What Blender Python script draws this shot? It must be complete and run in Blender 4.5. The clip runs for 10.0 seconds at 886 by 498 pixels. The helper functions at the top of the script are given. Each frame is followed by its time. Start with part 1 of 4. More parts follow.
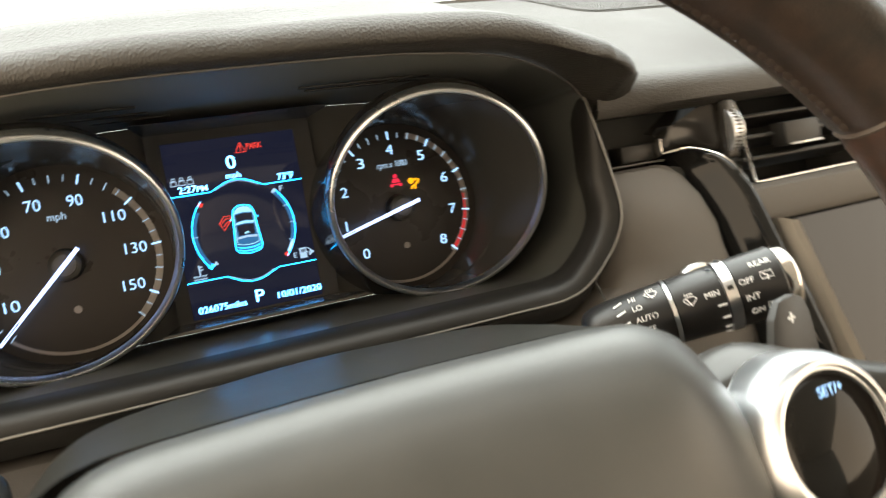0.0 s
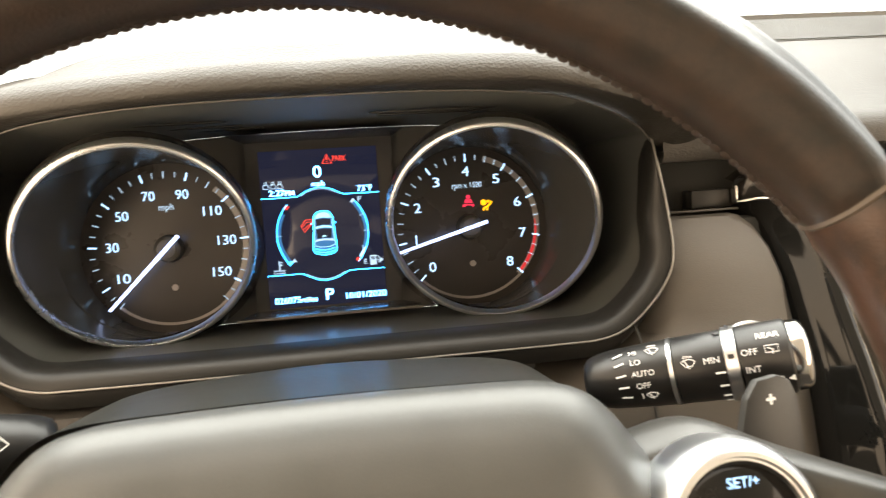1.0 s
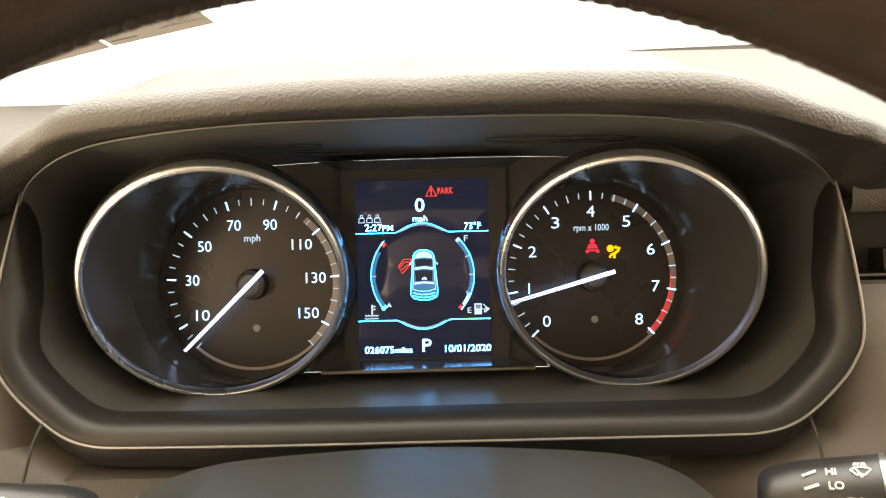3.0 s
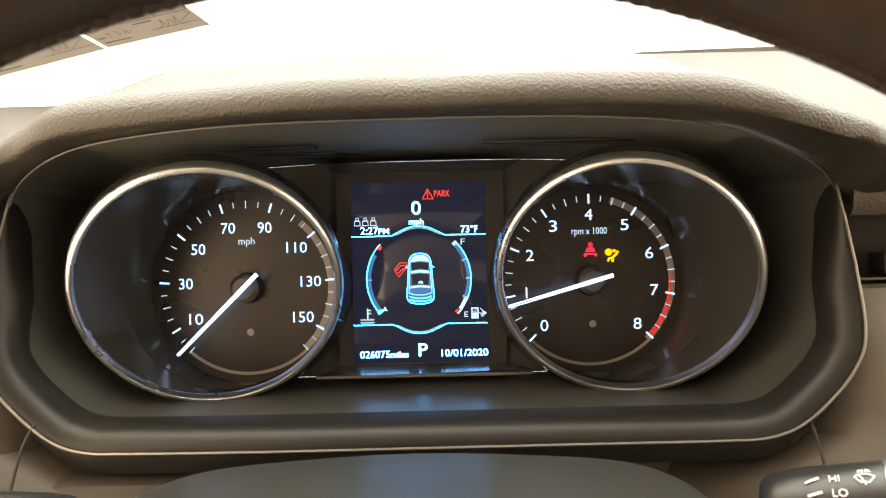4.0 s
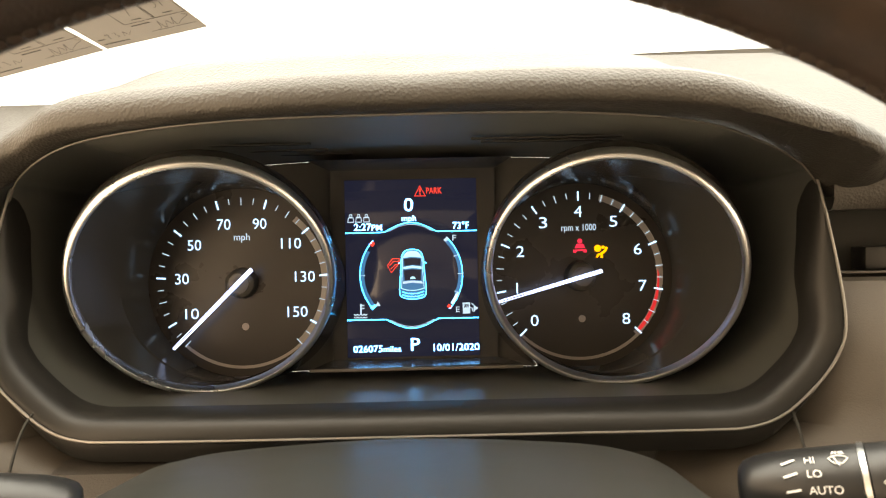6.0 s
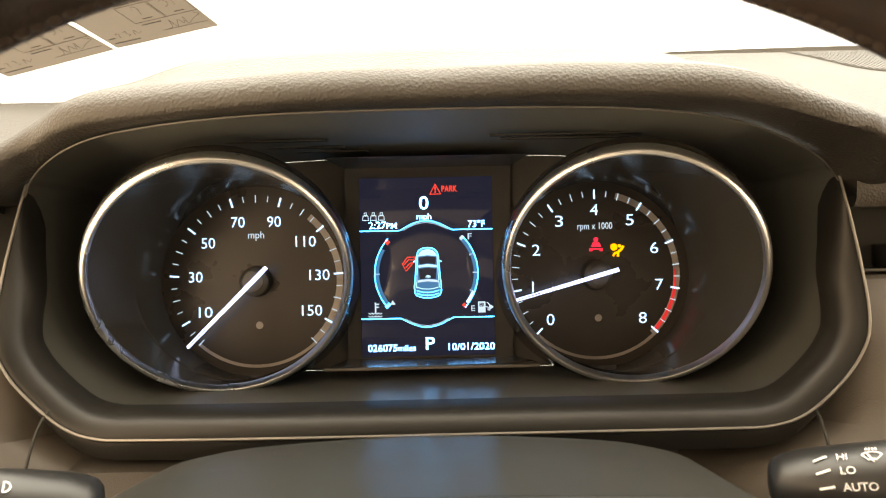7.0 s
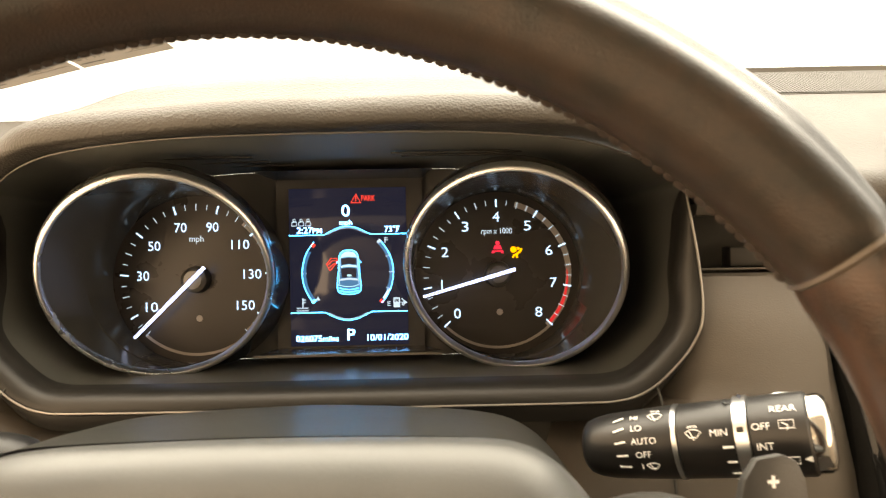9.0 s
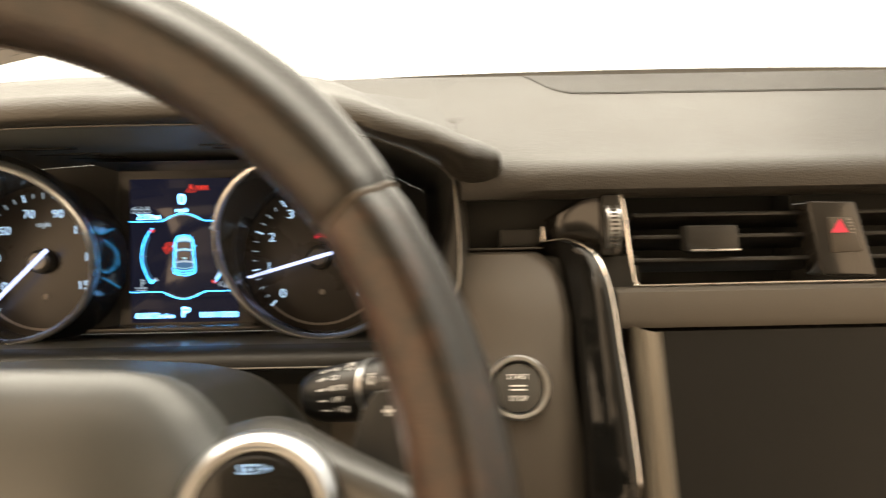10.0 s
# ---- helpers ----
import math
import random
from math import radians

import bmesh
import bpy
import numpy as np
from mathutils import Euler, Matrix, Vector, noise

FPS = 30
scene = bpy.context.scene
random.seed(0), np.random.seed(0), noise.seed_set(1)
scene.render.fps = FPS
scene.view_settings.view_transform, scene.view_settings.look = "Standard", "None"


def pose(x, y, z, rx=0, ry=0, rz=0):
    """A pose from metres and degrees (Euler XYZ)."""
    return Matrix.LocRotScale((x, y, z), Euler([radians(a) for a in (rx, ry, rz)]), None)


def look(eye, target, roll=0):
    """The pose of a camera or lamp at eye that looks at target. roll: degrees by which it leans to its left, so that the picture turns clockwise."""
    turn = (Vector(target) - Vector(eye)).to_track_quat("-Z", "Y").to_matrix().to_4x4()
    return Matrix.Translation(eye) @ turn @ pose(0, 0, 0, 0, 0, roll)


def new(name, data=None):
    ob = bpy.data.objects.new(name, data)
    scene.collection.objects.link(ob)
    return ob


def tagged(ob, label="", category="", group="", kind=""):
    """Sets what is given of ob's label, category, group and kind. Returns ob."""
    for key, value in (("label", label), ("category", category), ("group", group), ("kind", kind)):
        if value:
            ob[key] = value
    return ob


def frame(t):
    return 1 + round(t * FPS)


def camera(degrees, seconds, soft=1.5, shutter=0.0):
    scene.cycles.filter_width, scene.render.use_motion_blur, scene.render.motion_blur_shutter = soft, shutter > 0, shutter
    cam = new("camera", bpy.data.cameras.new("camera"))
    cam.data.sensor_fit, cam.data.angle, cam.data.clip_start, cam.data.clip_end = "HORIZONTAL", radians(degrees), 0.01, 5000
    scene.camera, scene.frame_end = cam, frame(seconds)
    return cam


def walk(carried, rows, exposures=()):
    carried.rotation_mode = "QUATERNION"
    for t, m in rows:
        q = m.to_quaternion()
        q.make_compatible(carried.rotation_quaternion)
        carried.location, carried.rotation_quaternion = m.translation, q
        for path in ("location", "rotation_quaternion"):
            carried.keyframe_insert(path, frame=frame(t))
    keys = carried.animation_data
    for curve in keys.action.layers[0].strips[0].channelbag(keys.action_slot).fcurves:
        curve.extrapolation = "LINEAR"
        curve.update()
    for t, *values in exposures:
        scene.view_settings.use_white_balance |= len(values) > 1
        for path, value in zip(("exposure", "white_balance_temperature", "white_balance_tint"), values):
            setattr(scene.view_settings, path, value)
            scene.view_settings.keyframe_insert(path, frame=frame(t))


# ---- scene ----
# Everything is laid out in the dashboard's own frame: x to the right, y forward into
# the dials, z up along their faces; WORLD leans that frame back as it sits in the car.
LEAN_BACK = 22.0
WORLD = Matrix.Translation((0, 0, 1.05)) @ Matrix.Rotation(radians(-LEAN_BACK), 4, "X")

cam = camera(64.3, 10.0, soft=1.15, shutter=0.5)
ROWS = [
    (0, (-0.0437, -0.4095, 0.0439), (0.0280, -0.2236, 0.0273), -9.6),
    (0.2, (-0.0102, -0.4073, 0.0394), (0.0422, -0.2148, 0.0257), -7.4),
    (0.5, (0.0161, -0.4131, 0.0415), (0.0547, -0.2173, 0.0283), -5.6),
    (0.7, (0.0217, -0.4351, 0.0458), (0.0538, -0.2377, 0.0340), -4.9),
    (1, (0.0158, -0.4439, 0.0527), (0.0412, -0.2459, 0.0402), -4.0),
    (1.2, (0.0142, -0.4370, 0.0501), (0.0345, -0.2384, 0.0380), -3.3),
    (1.5, (0.0166, -0.4215, 0.0566), (0.0255, -0.2220, 0.0453), -2.0),
    (1.7, (0.0148, -0.4117, 0.0529), (0.0176, -0.2119, 0.0424), -1.3),
    (2, (0.0102, -0.4123, 0.0533), (0.0105, -0.2125, 0.0442), -1.3),
    (2.2, (0.0093, -0.4232, 0.0540), (0.0094, -0.2233, 0.0466), -1.4),
    (2.5, (0.0095, -0.4090, 0.0594), (0.0097, -0.2090, 0.0546), -1.4),
    (2.8, (0.0057, -0.3904, 0.0621), (0.0071, -0.1905, 0.0581), -1.3),
    (3, (0.0099, -0.3832, 0.0599), (0.0099, -0.1833, 0.0570), -1.4),
    (4.5, (0.0103, -0.3788, 0.0586), (0.0115, -0.1788, 0.0571), -1.3),
    (5, (0.0135, -0.3863, 0.0545), (0.0145, -0.1864, 0.0532), -1.3),
    (5.5, (0.0171, -0.3865, 0.0547), (0.0181, -0.1865, 0.0541), -1.3),
    (7, (0.0053, -0.3832, 0.0500), (0.0066, -0.1832, 0.0517), -1.2),
    (7.5, (0.0112, -0.3828, 0.0503), (0.0125, -0.1828, 0.0523), -1.2),
    (8, (0.0271, -0.3981, 0.0559), (0.0287, -0.1982, 0.0579), -1.2),
    (8.2, (0.0363, -0.4093, 0.0535), (0.0387, -0.2094, 0.0555), -1.1),
    (8.5, (0.0414, -0.4233, 0.0531), (0.0440, -0.2233, 0.0555), -1.1),
    (8.7, (0.0428, -0.4290, 0.0518), (0.0458, -0.2290, 0.0540), -1.0),
    (9, (0.0521, -0.4350, 0.0486), (0.0545, -0.2350, 0.0509), -1.2),
    (9.3, (0.0651, -0.4484, 0.0479), (0.0684, -0.2485, 0.0501), -1.1),
    (9.5, (0.0914, -0.4602, 0.0408), (0.0933, -0.2603, 0.0437), -1.2),
    (9.7, (0.1137, -0.4740, 0.0340), (0.1185, -0.2743, 0.0385), -1.2),
    (10, (0.1697, -0.4776, 0.0319), (0.1714, -0.2777, 0.0359), -1.1),
]
# a phone's small lens, focused on the dials
cam.data.dof.use_dof = True
cam.data.dof.focus_distance = 0.37
cam.data.dof.aperture_fstop = 22.0
EXPOSURES = [(0.0, -0.24, 6050, 2), (0.5, 0.32, 6300, 5), (1.0, 0.21, 6350, 5), (1.5, 0.18, 6650, 6), (3.0, 0.19, 6850, 5), (5.5, 0.05, 7000, 5), (7.0, 0.08, 7300, 6), (8.5, 0.1, 7600, 6), (9.7, -0.11, 7350, 9), (10.0, -0.4, 7200, 7)]
walk(cam, [(t, WORLD @ look(eye, target, roll)) for t, eye, target, roll in ROWS], EXPOSURES)

# ---- world ----
world = bpy.data.worlds.new("hall")
scene.world = world
world.use_nodes = True
wn = world.node_tree
wn.nodes.clear()
w_out = wn.nodes.new("ShaderNodeOutputWorld")
w_bg = wn.nodes.new("ShaderNodeBackground")
w_geo = wn.nodes.new("ShaderNodeTexCoord")
w_dot = wn.nodes.new("ShaderNodeVectorMath")
w_dot.operation = "DOT_PRODUCT"
w_dot.inputs[1].default_value = (0.3, 0.95, 0.05)
w_map = wn.nodes.new("ShaderNodeMapRange")
w_ramp = wn.nodes.new("ShaderNodeValToRGB")
wn.links.new(w_geo.outputs["Generated"], w_dot.inputs[0])
wn.links.new(w_dot.outputs["Value"], w_map.inputs["Value"])
w_map.inputs["From Min"].default_value = -1.0
w_map.inputs["From Max"].default_value = 1.0
wn.links.new(w_map.outputs[0], w_ramp.inputs[0])
w_ramp.color_ramp.elements[0].color = (1.7, 1.23, 0.84, 1)
w_ramp.color_ramp.elements[1].color = (1.0, 0.97, 0.92, 1)
w_ramp.color_ramp.elements[0].position = 0.3
w_ramp.color_ramp.elements[1].position = 0.75
wn.links.new(w_ramp.outputs[0], w_bg.inputs["Color"])
w_bg.inputs["Strength"].default_value = 2.8
wn.links.new(w_bg.outputs[0], w_out.inputs["Surface"])

# bright daylight through the windscreen
SCREEN_DIR = Vector((0, -0.985, 0.174))
sky_lamp = bpy.data.lights.new("windscreen_daylight", "AREA")
sky_lamp.shape, sky_lamp.size, sky_lamp.size_y = "RECTANGLE", 0.95, 0.5
sky_lamp.energy, sky_lamp.color = 10.0, (1.0, 0.94, 0.85)
sky_ob = new("windscreen_daylight", sky_lamp)
sky_ob.matrix_basis = WORLD @ look((0.08, -0.04, 0.40), (0.08, -0.04 - 0.174, 0.40 - 0.985))


# ---- materials ----
def material(name, color, rough=0.5, metal=0.0, spec=0.5, coat=0.0, coat_rough=0.05,
             grain=0.0, grain_scale=900.0, wear=0.12, wear_scale=25.0, kind="noise", mottle=0.08):
    """A plain surface: base colour with variation at two scales, a fine relief, and uneven gloss."""
    mat = bpy.data.materials.new(name)
    mat.use_nodes = True
    nt = mat.node_tree
    b = nt.nodes["Principled BSDF"]
    b.inputs["Roughness"].default_value = rough
    b.inputs["Metallic"].default_value = metal
    b.inputs["Specular IOR Level"].default_value = spec
    b.inputs["Coat Weight"].default_value = coat
    b.inputs["Coat Roughness"].default_value = coat_rough
    tc = nt.nodes.new("ShaderNodeTexCoord")
    big = nt.nodes.new("ShaderNodeTexNoise")
    big.inputs["Scale"].default_value = wear_scale
    big.inputs["Detail"].default_value = 6
    nt.links.new(tc.outputs["Object"], big.inputs["Vector"])
    fine = nt.nodes.new("ShaderNodeTexNoise")
    fine.inputs["Scale"].default_value = grain_scale
    fine.inputs["Detail"].default_value = 3
    nt.links.new(tc.outputs["Object"], fine.inputs["Vector"])
    mix = nt.nodes.new("ShaderNodeMix")
    mix.data_type = "RGBA"
    mix.inputs[6].default_value = (*[c * (1 - wear) for c in color], 1)
    mix.inputs[7].default_value = (*[min(1, c * (1 + wear)) for c in color], 1)
    nt.links.new(big.outputs["Fac"], mix.inputs[0])
    mix2 = nt.nodes.new("ShaderNodeMix")
    mix2.data_type = "RGBA"
    mix2.blend_type = "MULTIPLY"
    mix2.inputs[0].default_value = mottle
    nt.links.new(mix.outputs[2], mix2.inputs[6])
    nt.links.new(fine.outputs["Fac"], mix2.inputs[7])
    nt.links.new(mix2.outputs[2], b.inputs["Base Color"])
    rr = nt.nodes.new("ShaderNodeMapRange")
    rr.inputs["To Min"].default_value = max(0.02, rough * 0.85)
    rr.inputs["To Max"].default_value = min(1, rough * 1.15)
    nt.links.new(big.outputs["Fac"], rr.inputs["Value"])
    nt.links.new(rr.outputs[0], b.inputs["Roughness"])
    if grain:
        bump = nt.nodes.new("ShaderNodeBump")
        bump.inputs["Strength"].default_value = grain
        bump.inputs["Distance"].default_value = 0.0004
        if kind == "leather":
            vor = nt.nodes.new("ShaderNodeTexVoronoi")
            vor.inputs["Scale"].default_value = grain_scale
            warp = nt.nodes.new("ShaderNodeMix")
            warp.data_type = "RGBA"
            warp.inputs[0].default_value = 0.0004
            nt.links.new(tc.outputs["Object"], warp.inputs[6])
            nt.links.new(fine.outputs["Color"], warp.inputs[7])
            nt.links.new(warp.outputs[2], vor.inputs["Vector"])
            nt.links.new(vor.outputs["Distance"], bump.inputs["Height"])
        else:
            nt.links.new(fine.outputs["Fac"], bump.inputs["Height"])
        nt.links.new(bump.outputs[0], b.inputs["Normal"])
    return mat


def glowing(name, color, strength, base=0.02):
    """A lit mark or display element, also print that is given an added glow."""
    mat = bpy.data.materials.new(name)
    mat.use_nodes = True
    b = mat.node_tree.nodes["Principled BSDF"]
    b.inputs["Base Color"].default_value = (base, base, base, 1)
    b.inputs["Roughness"].default_value = 0.4
    b.inputs["Emission Color"].default_value = (*color, 1)
    b.inputs["Emission Strength"].default_value = strength
    return mat


def rim_leather(name, dark, worn, rough):
    """Dark leather rubbed to a redder brown in patches, most of all on the inner side of the rim."""
    mat = material(name, dark, rough, spec=0.36, grain=0.22, grain_scale=1500, kind="leather")
    nt = mat.node_tree
    b = nt.nodes["Principled BSDF"]
    tc = nt.nodes.new("ShaderNodeTexCoord")
    patch = nt.nodes.new("ShaderNodeTexNoise")
    patch.inputs["Scale"].default_value = 90
    patch.inputs["Detail"].default_value = 8
    patch.inputs["Roughness"].default_value = 0.65
    nt.links.new(tc.outputs["Object"], patch.inputs["Vector"])
    span = nt.nodes.new("ShaderNodeVectorMath")
    span.operation = "LENGTH"
    nt.links.new(tc.outputs["Object"], span.inputs[0])
    inner = nt.nodes.new("ShaderNodeMapRange")
    inner.inputs["From Min"].default_value = 0.173
    inner.inputs["From Max"].default_value = 0.196
    inner.inputs["To Min"].default_value = 0.14
    inner.inputs["To Max"].default_value = -0.16
    nt.links.new(span.outputs["Value"], inner.inputs["Value"])
    total = nt.nodes.new("ShaderNodeMath")
    nt.links.new(patch.outputs["Fac"], total.inputs[0])
    nt.links.new(inner.outputs[0], total.inputs[1])
    ramp = nt.nodes.new("ShaderNodeValToRGB")
    ramp.color_ramp.elements[0].position = 0.38
    ramp.color_ramp.elements[0].color = (*dark, 1)
    ramp.color_ramp.elements[1].position = 0.68
    ramp.color_ramp.elements[1].color = (*worn, 1)
    nt.links.new(total.outputs[0], ramp.inputs[0])
    nt.links.new(ramp.outputs[0], b.inputs["Base Color"])
    return mat


SOFT_DASH = material("soft dash skin", (0.039, 0.036, 0.031), 0.48, spec=0.5, grain=0.55, grain_scale=850, kind="leather")
HOOD_SKIN = material("hood skin", (0.036, 0.0335, 0.029), 0.46, spec=0.5, grain=0.65, grain_scale=800, kind="leather")
PANEL = material("brown grey panel", (0.07, 0.061, 0.05), 0.55, grain=0.25, grain_scale=1500)
KNEE = material("knee panel", (0.044, 0.04, 0.035), 0.6, grain=0.5, grain_scale=1500, mottle=0.25)
BLACK = material("black plastic", (0.06, 0.059, 0.054), 0.45, grain=0.2, grain_scale=2200)
FUNNEL = material("cluster surround", (0.064, 0.067, 0.062), 0.3, spec=0.5, grain=0.12, grain_scale=2500)
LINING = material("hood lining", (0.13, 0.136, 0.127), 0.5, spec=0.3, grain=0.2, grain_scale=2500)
LIP = material("cluster lip", (0.014, 0.014, 0.0132), 0.36, spec=0.31, grain=0.1, grain_scale=3000)
PIANO = material("piano black", (0.008, 0.008, 0.0075), 0.07, spec=0.28)
CHROME = material("bright chrome", (0.78, 0.76, 0.73), 0.12, metal=1.0, wear=0.05)
SATIN = material("satin chrome", (0.72, 0.74, 0.76), 0.28, metal=1.0, wear=0.06)
LEATHER = rim_leather("wheel leather", (0.02, 0.0185, 0.016), (0.058, 0.034, 0.024), 0.3)
LEATHER_TOP = rim_leather("perforated wheel leather", (0.0185, 0.0175, 0.015), (0.038, 0.0272, 0.021), 0.32)
SPOKE = material("spoke skin", (0.045, 0.044, 0.04), 0.3, spec=0.5, grain=0.12, grain_scale=1900)
HUB_SKIN = material("hub skin", (0.08, 0.0835, 0.082), 0.34, spec=0.5, grain=0.12, grain_scale=1900, wear=0.2, wear_scale=40)
SHROUD = material("column shroud", (0.022, 0.022, 0.019), 0.33, spec=0.4, grain=0.15, grain_scale=1600, wear=0.1)
STALK = material("stalk plastic", (0.014, 0.014, 0.014), 0.34, grain=0.12, grain_scale=2500)
DIAL = material("dial face", (0.036, 0.031, 0.027), 0.28, spec=0.4, grain=0.1, grain_scale=3000)
TUBE = material("dial tube", (0.046, 0.046, 0.043), 0.21, spec=0.17)
GREYMARK = material("grey print", (0.36, 0.33, 0.3), 0.5)
SLAT = material("vent slat plastic", (0.02, 0.0195, 0.018), 0.42, spec=0.4, grain=0.2, grain_scale=2000)
GREYGLOSS = material("glossy grey", (0.07, 0.066, 0.06), 0.16, spec=0.6, coat=0.4)
DARKGLOSS = material("glossy black", (0.018, 0.0165, 0.0145), 0.14, spec=0.45, coat=0.15)
SEAM = material("worn seam", (0.09, 0.072, 0.056), 0.45, grain=0.3, grain_scale=2500)
SCREENGLASS = material("dark screen glass", (0.004, 0.004, 0.004), 0.1, spec=0.5)
DUST = material("dust", (0.5, 0.48, 0.44), 0.9)
PAPER = material("sticker backing", (0.3, 0.27, 0.23), 0.7, grain=0.1)
INK = material("ink", (0.08, 0.07, 0.06), 0.8)
# print with a weak emission added to brighten it, though it is no lamp
GLOW_PRINT = glowing("white print with added glow", (1.0, 0.9, 0.75), 0.32, 0.7)
LIT = glowing("lit white", (0.45, 0.68, 1.0), 2.3)
LIT_TEXT = glowing("lit display text", (0.14, 0.45, 1.0), 12.0)
DISPLAY_FRAME = material("display frame", (0.05, 0.048, 0.046), 0.2, spec=0.5)
SATIN_EDGE = material("satin edge", (0.3, 0.29, 0.27), 0.42, metal=0.8)
SCREEN_FRAME = material("screen frame", (0.19, 0.165, 0.13), 0.4, metal=0.5)
DULL_EDGE = material("dull edge", (0.1, 0.093, 0.083), 0.45)
PADDLE = material("paddle plastic", (0.036, 0.035, 0.032), 0.42, grain=0.2, grain_scale=2000)

LIT_SOFT = glowing("lit white soft", (0.6, 0.78, 1.0), 1.1)
LIT_NEEDLE = glowing("lit needle", (0.5, 0.6, 1.0), 3.6)
LIT_BLUE = glowing("lit blue", (0.035, 0.42, 1.0), 10.0)
LIT_CAR = glowing("lit pale cyan", (0.45, 0.82, 1.0), 1.5)
LIT_DEEP = glowing("lit deep blue", (0.05, 0.22, 0.5), 0.9)
LIT_RED = glowing("lit red", (1.0, 0.05, 0.03), 1.6)
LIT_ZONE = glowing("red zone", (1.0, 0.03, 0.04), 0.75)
LIT_CRIMSON = glowing("lit crimson", (1.0, 0.02, 0.07), 1.3)
LIT_AMBER = glowing("lit amber", (1.0, 0.42, 0.0), 1.9)
DISPLAY = glowing("display panel", (0.3, 0.32, 0.7), 0.045, 0.006)
DISPLAY.node_tree.nodes["Principled BSDF"].inputs["Roughness"].default_value = 0.08
CABIN = material("cabin lining", (0.4, 0.345, 0.28), 0.9, grain=0.2, grain_scale=400)
# deep black, also used to paint the shade of gaps and recesses
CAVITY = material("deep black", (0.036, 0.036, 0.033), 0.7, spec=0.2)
HEADLINER = material("headliner", (0.62, 0.56, 0.47), 0.95, grain=0.2, grain_scale=400)
CARPET = material("dark carpet", (0.03, 0.028, 0.026), 0.95, grain=0.5, grain_scale=500)


def clear_glass():
    mat = bpy.data.materials.new("windscreen glass")
    mat.use_nodes = True
    nt = mat.node_tree
    nt.nodes.clear()
    out = nt.nodes.new("ShaderNodeOutputMaterial")
    clear = nt.nodes.new("ShaderNodeBsdfTransparent")
    shine = nt.nodes.new("ShaderNodeBsdfGlossy")
    shine.inputs["Roughness"].default_value = 0.02
    mix = nt.nodes.new("ShaderNodeMixShader")
    mix.inputs[0].default_value = 0.05
    nt.links.new(clear.outputs[0], mix.inputs[1])
    nt.links.new(shine.outputs[0], mix.inputs[2])
    nt.links.new(mix.outputs[0], out.inputs["Surface"])
    return mat


GLASS = clear_glass()


# ---- building tools ----
def thing(name, base, label, category, group="", kind=""):
    """An empty at the thing's base, in the dashboard frame."""
    root = new(name)
    root.empty_display_size = 0.02
    root.matrix_basis = WORLD @ Matrix.Translation(base)
    root["base"] = base
    return tagged(root, label, category, group, kind)


def base_of(ob):
    while ob.parent:
        ob = ob.parent
    return Vector(ob["base"]) if "base" in ob else Vector((0, 0, 0))


def mesh_of(name, bm, mat, shift=Vector((0, 0, 0)), angle=40):
    bmesh.ops.translate(bm, verts=bm.verts, vec=-shift)
    me = bpy.data.meshes.new(name)
    bm.to_mesh(me)
    bm.free()
    me.materials.append(mat)
    me.polygons.foreach_set("use_smooth", [True] * len(me.polygons))
    me.set_sharp_from_angle(angle=radians(angle))
    return me


def part(name, bm, mat, parent, label="", angle=40):
    """One mesh, laid out in the dashboard frame, under a thing or a part of it."""
    ob = new(name, mesh_of(name, bm, mat, base_of(parent), angle))
    ob.parent = parent
    return tagged(ob, label)


def solo(name, bm, mat, label, category, kind="", base=(0, 0, 0), angle=40):
    """A top-level thing of one mesh."""
    ob = new(name, mesh_of(name, bm, mat, Vector(base), angle))
    ob.matrix_basis = WORLD @ Matrix.Translation(base)
    ob["base"] = base
    return tagged(ob, label, category, "", kind)


def loft(sections, closed=False, cap=False, bm=None):
    """Quads between rows of points; closed: each row is a ring."""
    bm = bm or bmesh.new()
    rows = [[bm.verts.new(p) for p in s] for s in sections]
    n = len(rows[0])
    for a, b in zip(rows, rows[1:]):
        for i in range(n if closed else n - 1):
            j = (i + 1) % n
            bm.faces.new((a[i], a[j], b[j], b[i]))
    if cap:
        bm.faces.new(rows[0][::-1])
        bm.faces.new(rows[-1])
    bmesh.ops.recalc_face_normals(bm, faces=bm.faces)
    return bm


def lathe(profile, m, n=48, bm=None, cap=True):
    """(radius, height) points turned about the z axis of m."""
    rings = [[m @ Vector((r * math.cos(2 * math.pi * i / n), r * math.sin(2 * math.pi * i / n), h)) for i in range(n)]
             for r, h in profile]
    return loft(rings, True, cap, bm)


def frame_to(origin, axis, up=(0, 0, 1)):
    """A matrix whose z axis is the given one."""
    z = Vector(axis).normalized()
    x = Vector(up).cross(z)
    x = x.normalized() if x.length > 1e-6 else Vector((1, 0, 0))
    y = z.cross(x)
    m = Matrix((x, y, z)).transposed().to_4x4()
    m.translation = origin
    return m


def rbox(centre, size, bevel=0.001, m=Matrix(), segments=2, bm=None):
    fresh = bmesh.new()
    bmesh.ops.create_cube(fresh, size=1, matrix=Matrix.Diagonal((*size, 1)))
    if bevel:
        bmesh.ops.bevel(fresh, geom=fresh.edges[:], offset=bevel, segments=segments, affect="EDGES", profile=0.5)
    bmesh.ops.transform(fresh, matrix=m @ Matrix.Translation(centre), verts=fresh.verts)
    if bm is None:
        return fresh
    join(bm, fresh)
    return bm


def join(bm, other):
    """Adds the faces of other to bm."""
    got = {v: bm.verts.new(v.co) for v in other.verts}
    for f in other.faces:
        bm.faces.new([got[v] for v in f.verts])
    other.free()


